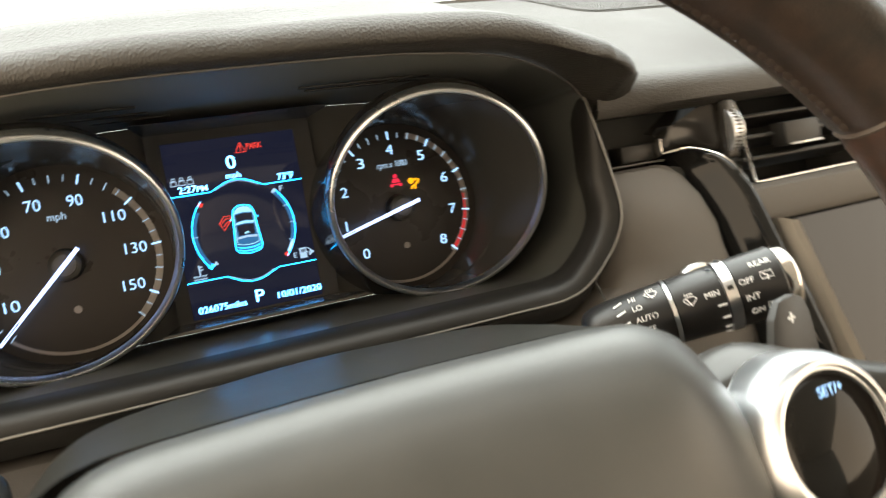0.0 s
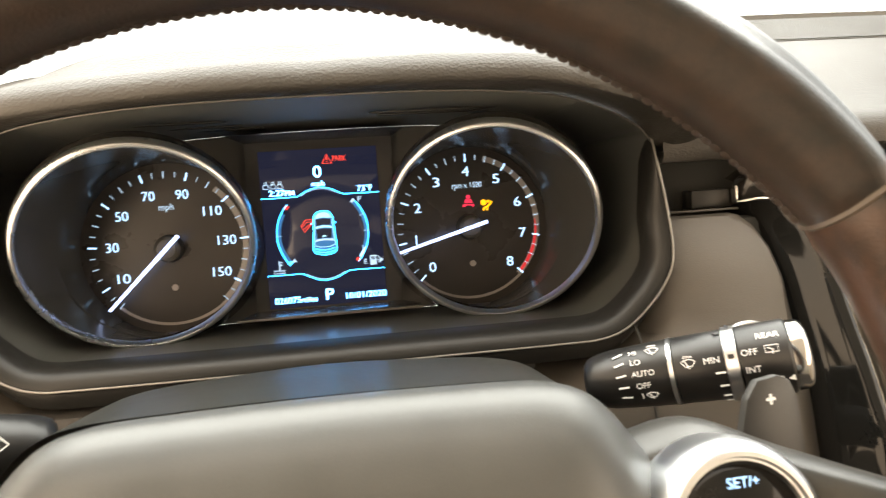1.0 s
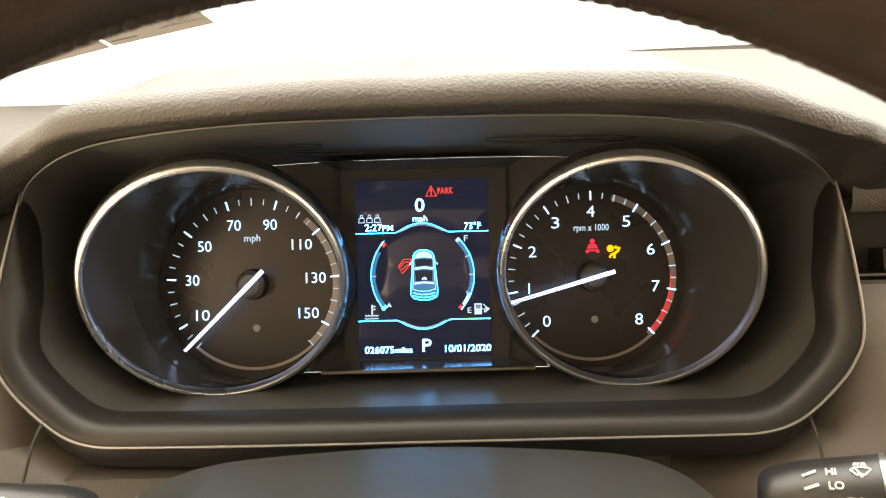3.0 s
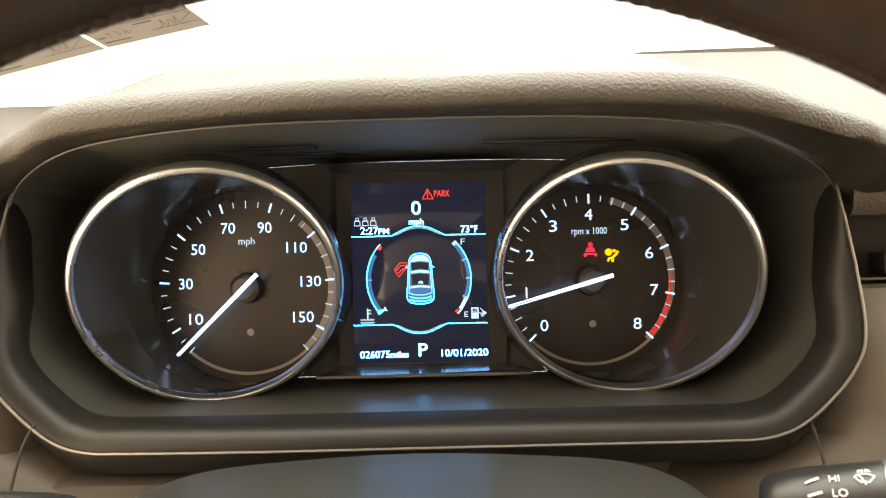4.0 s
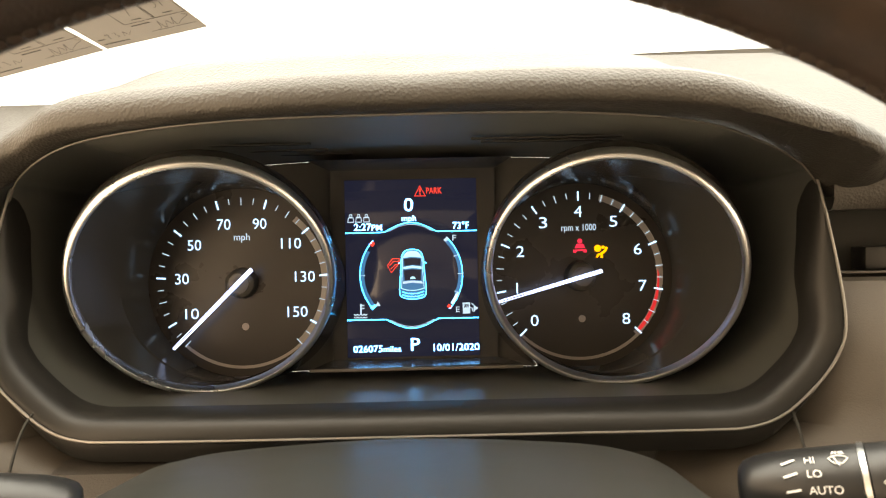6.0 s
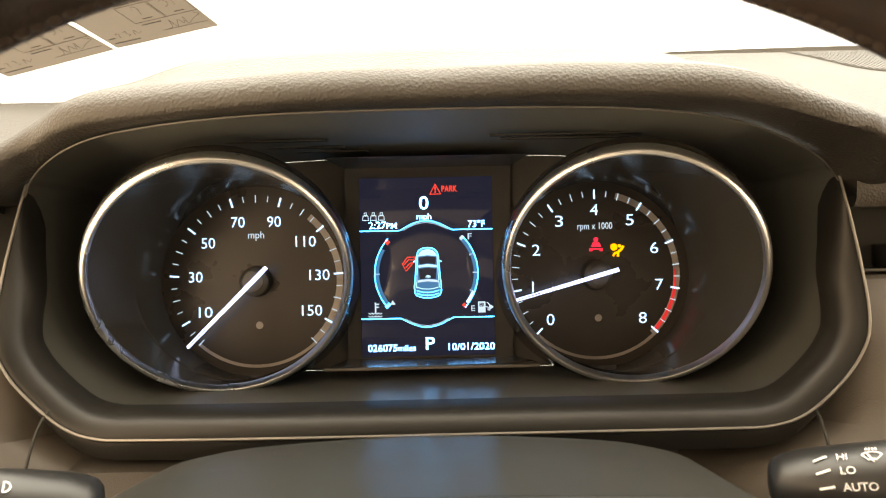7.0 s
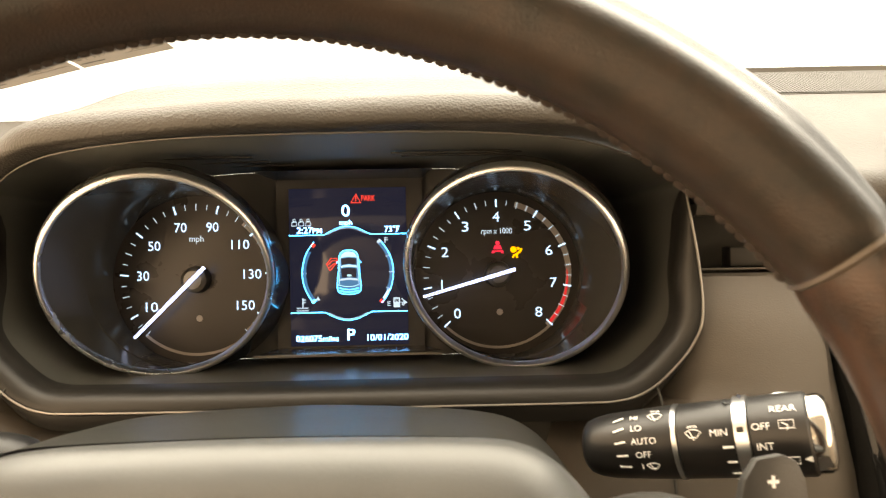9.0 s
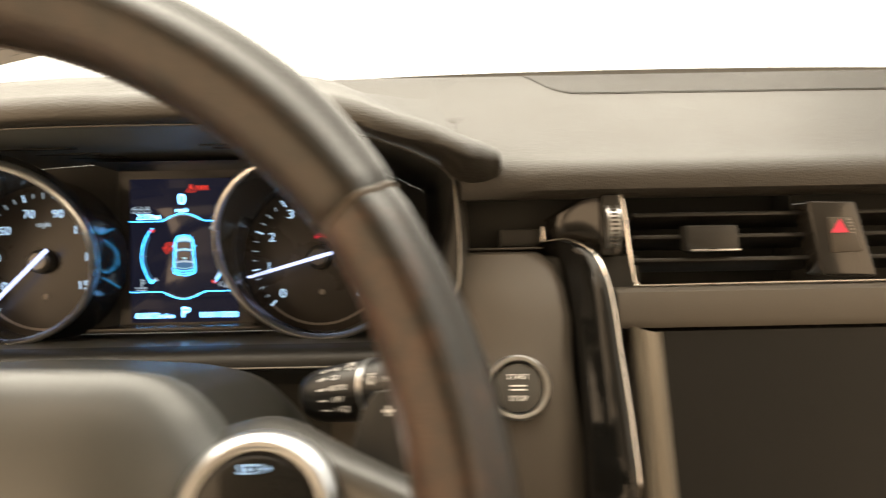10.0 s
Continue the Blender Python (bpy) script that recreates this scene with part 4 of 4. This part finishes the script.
        part("thumb_notch", slab([(-0.0011, -0.0009), (0.0011, -0.0009), (0.0011, 0.0009), (-0.0011, 0.0009)], spot(0.0592, -10, 0.0148), 0.0002), STALK, root, "dark notch in the thumb ring")
    else:
        for turn, h in ((180, 0.0185), (0, 0.0262)):
            pl = spot(h + 0.002, -6, 0.013) @ Matrix.Rotation(radians(turn), 4, "Z")
            bm = stroke([(0.003, 0.001), (0.0, 0.001), (0, 0.0026), (-0.003, 0), (0, -0.0026), (0, -0.001), (0.003, -0.001)], 0.0005, pl, 0.0002, closed=True)
            part("marking", bm, GLOW_PRINT, root)
        pl = spot(0.0285, -36, 0.0134)
        bm = stroke(arc(0, 0, 0.0018, -90, 90, 10), 0.0005, pl, 0.0002, closed=True)
        for k in range(3):
            stroke([(-0.0012, 0.0012 - 0.0012 * k), (-0.003, 0.0012 - 0.0012 * k)], 0.0004, pl, 0.0002, bm=bm)
        part("marking", bm, GLOW_PRINT, root)
        word("2", 0.003, 0.048, -10, 0.014)
    return root


stalk(1)
stalk(-1)


# ---- steering wheel ----
def wheel_frame():
    u = Vector((math.cos(-0.03), math.sin(-0.03), 0))
    v = Vector((0, math.sin(0.148), math.cos(0.148)))
    n = u.cross(v).normalized()
    v = n.cross(u)
    m = Matrix((u, v, n)).transposed().to_4x4()
    m.translation = (-0.001, -0.283, -0.063)
    return m


def steering_wheel():
    m = wheel_frame()
    R = 0.1847
    root = thing("steering_wheel", tuple(m.translation), "dark brown leather steering wheel with stitched rim", "steering wheel")

    def rim_arc(a0, a1, n, fat=0.0):
        rows = []
        for i in range(n + 1):
            a = radians(a0 + (a1 - a0) * i / n)
            edge = min(i, n - i) / n
            grip = 1 - 0.06 * (edge < 0.004)
            row = []
            for k in range(32):
                b = 2 * math.pi * k / 32
                bulge = 1 + 0.13 * math.exp(-((b - math.pi * 0.47) / 0.26) ** 2) - 0.12 * math.exp(-((b - math.pi * 0.25) / 0.26) ** 2)
                below = abs((math.degrees(a) + 90) % 360 - 180)
                rr = R - 0.0045 * smoothstep(50, 82, below) + (0.0130 + 0.0018 * smoothstep(53, 75, below) + 0.0045 * (math.cos(b) > 0) * (1 - smoothstep(40, 60, below))) * grip * bulge * math.cos(b)
                row.append(m @ Vector((rr * math.cos(a), rr * math.sin(a), (0.0155 + fat) * grip * bulge * math.sin(b))))
            rows.append(row)
        return loft(rows, True, True)

    top = part("upper_rim", rim_arc(37.3, 142.7, 120), LEATHER_TOP, root, "perforated brown leather upper rim")
    part("lower_rim", rim_arc(143.2, 396.8, 160), LEATHER, root, "smooth brown leather rim")
    # raised seams where the two leathers meet
    for a in (36.72, 142.62):
        part("seam", rim_arc(a, a + 0.66, 2), SEAM, root, "worn pale seam")
    # stitches along the inner edge of the upper rim
    bm = bmesh.new()
    bmesh.ops.create_uvsphere(bm, u_segments=6, v_segments=4, radius=1)
    bmesh.ops.transform(bm, matrix=Matrix.Diagonal((0.0018, 0.0008, 0.0014, 1)), verts=bm.verts)
    me = mesh_of("stitch", bm, LEATHER_TOP)
    shift = Matrix.Translation(-m.translation)
    for i in range(98):
        a = radians(38.5 + 103 * i / 97)
        r = R - 0.0128
        s = new("stitch", me)
        s.parent = top
        s.matrix_basis = shift @ m @ Matrix.Translation((r * math.cos(a), r * math.sin(a), -0.003)) @ Matrix.Rotation(a + math.pi / 2, 4, "Z") @ Matrix.Rotation(0.5, 4, "X")
    # airbag hub
    rows = [cover_row(*r, 0.004) for r in ((-0.231, -0.0035, 0.103, 0.095), (-0.236, -0.0025, 0.1025, 0.093), (-0.242, -0.0012, 0.1015, 0.091), (-0.249, -0.001, 0.1, 0.09), (-0.256, -0.004, 0.0975, 0.09), (-0.264, -0.0105, 0.0945, 0.088),
                                           (-0.27, -0.02, 0.0885, 0.08), (-0.2745, -0.034, 0.0845, 0.07), (-0.2775, -0.052, 0.079, 0.058), (-0.279, -0.075, 0.072, 0.045))]
    part("hub", loft(rows), HUB_SKIN, root, "grey grained airbag cover", 50)
    # spokes with switch packs
    for side in (1, -1):
        rows = []
        for x, y, zt, zb in ((0.07, -0.246, -0.036, -0.09), (0.09, -0.248, -0.0265, -0.085), (0.115, -0.251, -0.0205, -0.075), (0.14, -0.262, -0.0285, -0.07), (0.165, -0.276, -0.036, -0.066), (0.18, -0.285, -0.04, -0.065)):
            rows.append([(side * x, y + 0.03, (zt + zb) / 2), (side * x, y + 0.02, zt - 0.001), (side * x, y + 0.004, zt), (side * x, y - 0.003, zt - 0.006), (side * x, y - 0.004, (zt + zb) / 2),
                         (side * x, y - 0.003, zb + 0.006), (side * x, y + 0.012, zb)])
        fine = [smooth_path(line, 5) for line in zip(*rows)]
        rows = [smooth_path(row, 4, True) for row in zip(*fine)]
        part("spoke", loft(rows, True, True), SPOKE, root, "dark grey spoke", 60)
        k = frame_to((side * 0.115, -0.2665, -0.0425), (0.02 * side, -0.96, 0.28))
        pack = part("switch_pack", lathe([(0.0262, -0.014), (0.0258, -0.004), (0.025, 0.001), (0.0234, 0.0046), (0.0215, 0.0062), (0.0202, 0.0062), (0.0197, 0.005)], k, 64), SATIN, root, "satin silver ring round the switches")
        part("switch_face", lathe([(0.0001, 0.0088), (0.006, 0.0086), (0.0115, 0.0078), (0.0165, 0.0064), (0.019, 0.005), (0.0197, 0.0035), (0.0198, 0.001)], k, 48), PIANO, pack, "glossy black switch face")
        if side > 0:
            part("marking", lettering("SET/+", 0.0028, k @ Matrix.Translation((0, 0.0135, 0.0074))), LIT, pack, "lit white marking")
        # shift paddle
        pm = frame_to((side * 0.151, -0.2235, -0.0265), (0.12 * side, -0.98, 0.1))
        pad = slab([(side * x, y) for x, y in ((-0.02, -0.03), (0.013, -0.03), (0.0108, 0.006), (0.0085, 0.0115), (0.004, 0.0137), (-0.0045, 0.0127), (-0.009, 0.007), (-0.0135, -0.008))], pm, 0.003)
        bmesh.ops.recalc_face_normals(pad, faces=pad.faces)
        bmesh.ops.bevel(pad, geom=pad.edges[:], offset=0.0007, segments=2, affect="EDGES", profile=0.5)
        p = part("shift_paddle", pad, PADDLE, root, "dark grey shift paddle")
        bm = slab([(-0.0018, -0.0005), (0.0018, -0.0005), (0.0018, 0.0005), (-0.0018, 0.0005)], pm @ Matrix.Translation((0, 0.006, 0.003)), 0.0002)
        if side > 0:
            slab([(-0.0005, -0.0018), (0.0005, -0.0018), (0.0005, 0.0018), (-0.0005, 0.0018)], pm @ Matrix.Translation((0, 0.006, 0.0031)), 0.0002, bm)
        part("marking", bm, GLOW_PRINT, p)
    return root


steering_wheel()


# ---- middle of the dashboard ----
def air_vent():
    root = thing("air_vent", (0.33, -0.08, 0.018), "black air vent with slats, chrome edging and a thumbwheel", "air vent")
    part("duct", rbox((0.34, -0.034, 0.045), (0.16, 0.01, 0.06), 0.001), CAVITY, root, "dark duct")
    for k, z in enumerate((0.0282, 0.0412, 0.0535)):
        part("slat", rbox((0.333, -0.072, z), (0.107, 0.026, 0.0026), 0.001, Matrix.Translation((0, -0.072, z)) @ Matrix.Rotation(radians(-14), 4, "X") @ Matrix.Translation((0, 0.072, -z))), SLAT, root, "black slat")
    tab = slab([(-0.0145, 0.0085), (0.0145, 0.0085), (0.0155, -0.006), (-0.0135, -0.006)], facing(0.3205, -0.082, 0.0415), 0.011)
    bmesh.ops.recalc_face_normals(tab, faces=tab.faces)
    bmesh.ops.bevel(tab, geom=tab.edges[:], offset=0.0014, segments=2, affect="EDGES", profile=0.5)
    part("tab", tab, SLAT, root, "vent tab")
    part("tab_edge", rbox((0.322, -0.0932, 0.0362), (0.027, 0.0025, 0.0014), 0.0006), SATIN, root, "satin edge")
    for z in (0.0282, 0.0412, 0.0535):
        part("slat", rbox((0.46, -0.072, z), (0.11, 0.026, 0.0026), 0.001, Matrix.Translation((0, -0.072, z)) @ Matrix.Rotation(radians(-14), 4, "X") @ Matrix.Translation((0, 0.072, -z))), SLAT, root, "black slat")
    path = [Vector(p) for p in ((0.271, -0.09, 0.068), (0.2725, -0.0915, 0.06), (0.2745, -0.093, 0.04), (0.2765, -0.094, 0.022), (0.2785, -0.094, 0.0185), (0.283, -0.094, 0.0175), (0.34, -0.093, 0.0178), (0.42, -0.092, 0.018))]
    part("chrome_edge", sweep(smooth_path(path, 4), disc_section(0.0009, 8)), CHROME, root, "chrome edge of the vent")
    wheel = part("thumbwheel_housing", rbox((0.2655, -0.085, 0.051), (0.011, 0.016, 0.034), 0.002), DARKGLOSS, root, "glossy black thumbwheel surround")
    rows = []
    for f in range(9):
        t = f / 8
        x = 0.2335 + 0.0275 * t
        rows.append([(x, -0.064 - 0.022 * t ** 0.7, 0.0405 + 0.002 * math.sin(math.pi * t)), (x, -0.0665 - 0.0215 * t ** 0.7, 0.044 + 0.001 * t), (x, -0.0655 - 0.0205 * t ** 0.7, 0.0545 + 0.0165 * t), (x + 0.001, -0.052, 0.057 + 0.017 * t)])
    part("cheek", loft(rows), DARKGLOSS, root, "glossy black cheek beside the thumbwheel", 60)
    wm = frame_to((0.266, -0.0848, 0.05), (1, 0, 0))
    part("thumbwheel", lathe([(0.008, -0.0038), (0.0138, -0.0038), (0.0146, -0.0033), (0.0146, -0.0024), (0.0136, -0.002), (0.0136, 0.002), (0.0146, 0.0024), (0.0146, 0.0033), (0.0138, 0.0038), (0.008, 0.0038)], wm, 48), SATIN, wheel, "ribbed thumbwheel with chrome rims")
    ribs = bmesh.new()
    for i in range(36):
        a = 2 * math.pi * i / 36
        rbox((0.0137 * math.cos(a), 0.0137 * math.sin(a), 0), (0.0013, 0.0011, 0.0042), 0, wm @ Matrix.Rotation(0, 4, "Z"), bm=ribs)
    part("ribs", ribs, BLACK, wheel)
    return root


air_vent()


def hazard_switch():
    root = thing("hazard_switch", (0.39, -0.09, 0.02), "grey hazard light button with a lit red triangle", "switch")
    case = slab([(-0.0173, 0.0173), (0.009, 0.0168), (0.0202, -0.025), (-0.0102, -0.0238)], facing(0.39, -0.078, 0.045), 0.0165)
    bmesh.ops.recalc_face_normals(case, faces=case.faces)
    bmesh.ops.bevel(case, geom=case.edges[:], offset=0.0016, segments=3, affect="EDGES", profile=0.5)
    part("surround", case, DARKGLOSS, root, "glossy black surround")
    key = slab([(-0.007, 0.008), (0.0057, 0.0076), (0.0113, -0.011), (-0.0051, -0.0116)], facing(0.39, -0.094, 0.045), 0.003)
    bmesh.ops.recalc_face_normals(key, faces=key.faces)
    bmesh.ops.bevel(key, geom=key.edges[:], offset=0.0009, segments=2, affect="EDGES", profile=0.5)
    part("button", key, PANEL, root, "grey button")
    for k in range(5):
        part("dot", rbox((0.3935 + 0.0005 * k, -0.0972, 0.0515 - 0.0018 * k), (0.0016, 0.0005, 0.0007), 0), GREYMARK, root, "pale printed dot")
    pl = facing(0.3884, -0.0972, 0.0475)
    bm = stroke([(-0.004, -0.0028), (0.004, -0.0028), (0, 0.0038)], 0.0012, pl, closed=True)
    stroke([(-0.0016, -0.0012), (0.0016, -0.0012), (0, 0.0012)], 0.0007, pl, bm=bm, closed=True)
    slab([(-0.0034, -0.0025), (0.0034, -0.0025), (0, 0.0032)], pl, 0.0001, bm=bm)
    part("triangle", bm, LIT_CRIMSON, root, "lit red triangle")


hazard_switch()


def centre_stack():
    root = thing("centre_console", (0.3, -0.1, -0.1), "brown-grey centre stack framed by glossy black and chrome trim", "centre console")
    xs = [0.264 + 0.012 * i for i in range(30)]
    part("shelf_band", loft([[(x, y, z) for y, z in ((-0.08, 0.0165), (-0.1015, 0.0165), (-0.106, 0.0145), (-0.1105, 0.0), (-0.1095, -0.004), (-0.09, -0.006))] for x in xs]), PANEL, root, "brown-grey band below the vents")
    # glossy black blade with chrome edges
    left = smooth_path([(0.226, -0.07, 0.0405), (0.2335, -0.074, 0.037), (0.239, -0.08, 0.0285), (0.2412, -0.09, 0.0155), (0.2425, -0.1, 0.002), (0.2428, -0.112, -0.0185), (0.2425, -0.126, -0.05), (0.2422, -0.134, -0.087), (0.245, -0.13, -0.18)], 8)
    right = smooth_path([(0.2315, -0.073, 0.0428), (0.2435, -0.082, 0.0437), (0.2545, -0.094, 0.0365), (0.2585, -0.103, 0.0255), (0.2605, -0.11, 0.0115), (0.2615, -0.12, -0.013), (0.262, -0.138, -0.05), (0.2622, -0.149, -0.087), (0.265, -0.146, -0.18)], 8)
    rows = []
    for a, b in zip(left, right):
        rows.append([a + Vector((0, 0.02, 0)), a, a.lerp(b, 0.16) + Vector((0, -0.0025, 0)), a.lerp(b, 0.36) + Vector((0, -0.004, 0.0005)), a.lerp(b, 0.46) + Vector((0, -0.0065, 0.001)), a.lerp(b, 0.66) + Vector((0, -0.0085, 0.001)), a.lerp(b, 0.86) + Vector((0, -0.006, 0.0005)), b, b + Vector((0, 0.02, 0))])
    part("blade", loft(rows), PIANO, root, "glossy black curved trim", 60)
    part("chrome_edge", sweep(right, disc_section(0.0009, 8)), CHROME, root, "chrome edge")
    ridge = ((0.2702, -0.098, -0.002), (0.2706, -0.113, -0.0025), (0.273, -0.119, -0.0035), (0.2758, -0.1155, -0.0045), (0.281, -0.1175, -0.0055), (0.2855, -0.112, -0.006), (0.2862, -0.098, -0.006))
    part("side_frame", loft([[(x, y, z), (x - 0.006, y - 0.0405, -0.09), (x - 0.012, y - 0.078, -0.18)] for x, y, z in ridge]), SCREEN_FRAME, root, "ridged satin frame beside the screen", 20)
    return root


centre_stack()


def touch_screen():
    root = thing("touch_screen", (0.36, -0.1, -0.08), "large dark switched-off touch screen", "screen")
    tilt = Matrix.Translation((0.4365, -0.105, -0.0065)) @ Matrix.Rotation(radians(-24), 4, "X")
    part("glass", rbox((-0.007, 0, -0.086), (0.314, 0.004, 0.19), 0.0, tilt), SCREENGLASS, root, "dark glossy glass")
    part("housing", rbox((-0.007, 0.006, -0.088), (0.318, 0.006, 0.186), 0.001, tilt), BLACK, root, "black plastic housing")


touch_screen()


def start_button():
    root = thing("start_button", (0.2073, -0.116, -0.0325), "round black engine start button in a silver ring", "button")
    m = frame_to((0.2098, -0.1165, -0.0325), (-0.05, -1, 0.28))
    part("ring", lathe([(0.0165, -0.002), (0.0165, 0.0022), (0.0155, 0.0032), (0.0138, 0.003), (0.0128, 0.001), (0.0128, -0.002)], m, 56, cap=False), SATIN, root, "silver ring")
    cap = part("cap", lathe([(0.0001, 0.002), (0.0108, 0.0018), (0.0122, 0.0012), (0.0126, -0.001)], m, 48), BLACK, root, "black cap")
    for body, up in (("START", 0.0052), ("STOP", -0.0056)):
        part("marking", lettering(body, 0.0026, m @ Matrix.Translation((0, up, 0.0021)), bold=0.00005), GLOW_PRINT, cap)
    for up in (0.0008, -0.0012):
        part("marking", slab([(-0.004, up - 0.0004), (0.004, up - 0.0004), (0.004, up + 0.0004), (-0.004, up + 0.0004)], m @ Matrix.Translation((0, 0, 0.002)), 0.0002), GLOW_PRINT, cap)


start_button()


# ---- windscreen, stickers and the closed cabin ----
def screen_foot(x):
    return Vector((x, 0.24 - 0.25 * (x - 0.35) ** 2, 0.2055))


def windscreen():
    """Bowed, raked glass from the back of the dash to the roof."""
    rows = []
    for i in range(33):
        f = screen_foot(-0.38 + 0.046 * i)
        rows.append([f + SCREEN_DIR * 0.12 * k for k in range(7)])
    ob = solo("windscreen", loft(rows), GLASS, "clear raked windscreen above the dashboard", "windscreen", "structure")
    ob.visible_shadow = False
    return ob


windscreen()


def sticker(a, b, up, label):
    """A paper label on the glass, from its lower corners and the way up; print becomes plain bars."""
    a, b = Vector(a), Vector(b)
    right = (b - a).normalized()
    n = right.cross(Vector(up)).normalized()
    if n.y > 0:
        n = -n
    upv = n.cross(right)
    if upv.dot(Vector(up)) < 0:
        upv = -upv
    wide, tall = (b - a).length, 0.1
    m = Matrix((right, upv, n)).transposed().to_4x4()
    m.translation = a + n * 0.0015
    root = thing("inspection_sticker", tuple(a), label, "sticker", "stickers on the windscreen")
    part("paper", slab([(0, 0), (wide, 0), (wide, tall), (0, tall)], m, 0.0004), PAPER, root)
    front = m @ Matrix.Translation((0, 0, 0.0005))

    def bars(x0, x1, y, h):
        part("print", slab([(x0 * wide, y), (x1 * wide, y), (x1 * wide, y + h), (x0 * wide, y + h)], front, 0.0001), INK, root)

    def box(x0, x1, y0, y1):
        part("print_box", stroke([(x0 * wide, y0), (x1 * wide, y0), (x1 * wide, y1), (x0 * wide, y1)], 0.0006, front, 0.0001, closed=True), INK, root)

    bars(0.04, 0.3, 0.006, 0.0011)
    bars(0.04, 0.11, 0.0125, 0.0011)
    bars(0.45, 0.63, 0.0205, 0.0011)
    for k, (x0, x1) in enumerate(((0.44, 0.58), (0.6, 0.74), (0.76, 0.84), (0.86, 0.97))):
        bars(x0, x1, 0.0475 + 0.0002 * k, 0.0012)
    bars(0.43, 0.68, 0.0525, 0.0011)
    for x0, x1 in ((0.42, 0.7), (0.715, 0.99)):
        box(x0, x1, 0.0245, 0.0455)
        bars(x0 + 0.1, x0 + 0.19, 0.0275, 0.0009)

    def pen(points):
        path = smooth_path([(px * wide, pz, 0) for px, pz in points], 4)
        part("pen_mark", stroke([(p.x, p.y) for p in path], 0.0003, front, 0.0001), INK, root)

    pen([(0.53, 0.04), (0.56, 0.0435), (0.585, 0.041), (0.57, 0.037), (0.555, 0.033)])
    pen([(0.79, 0.042), (0.83, 0.0435), (0.85, 0.04), (0.83, 0.0365), (0.8, 0.0355)])
    pen([(0.9, 0.0435), (0.885, 0.0355)])
    pen([(0.15, 0.0165), (0.165, 0.0185), (0.18, 0.0165), (0.165, 0.0145), (0.16, 0.0115)])
    pen([(0.23, 0.018), (0.26, 0.0185), (0.245, 0.0155), (0.265, 0.0135), (0.235, 0.012)])
    pen([(0.3, 0.012), (0.33, 0.0175), (0.345, 0.0125), (0.4, 0.0165)])
    pen([(0.6, 0.0095), (0.66, 0.012), (0.69, 0.02), (0.7, 0.0105), (0.76, 0.0185), (0.78, 0.0125), (0.83, 0.021), (0.81, 0.0115), (0.9, 0.0165), (0.97, 0.0195), (0.94, 0.0225)])
    part("signature_rule", stroke([(wide * 0.55, 0.0095), (wide * 0.97, 0.0095)], 0.0003, front, 0.0001), INK, root)


UP_GLASS = (0.0031, -0.0402, 0.0072)
sticker((-0.2280, 0.1366, 0.209), (-0.1463, 0.1136, 0.2169), UP_GLASS, "grey-brown inspection sticker with pen marks on the windscreen")
sticker((-0.3275, 0.1688, 0.1978), (-0.2308, 0.1381, 0.2086), UP_GLASS, "grey-brown inspection sticker beside another on the windscreen")


def cabin():
    """Plain lining behind and above the camera, with openings at the sides."""
    lean = Matrix.Rotation(radians(LEAN_BACK), 4, "X")
    solo("ceiling", rbox((0.3, -1.07, 0.74), (1.6, 1.61, 0.03), 0.01, lean), HEADLINER, "plain cabin roof lining", "ceiling", "structure")
    solo("wall_rear", rbox((0.3, -1.85, 0.0), (1.75, 0.05, 1.46), 0.01, lean), CABIN, "plain cabin rear wall", "wall", "structure")
    solo("wall_driver", rbox((-0.56, -0.85, -0.42), (0.05, 2.1, 0.62), 0.01, lean), CABIN, "plain door lining below the side window", "wall", "structure")
    solo("wall_passenger", rbox((1.16, -0.95, -0.32), (0.05, 1.9, 0.82), 0.01, lean), CABIN, "plain door lining below the side window", "wall", "structure")
    solo("floor", rbox((0.3, -0.8, -0.75), (1.75, 2.2, 0.04), 0.01, lean), CARPET, "dark carpeted cabin floor", "floor", "structure")


cabin()
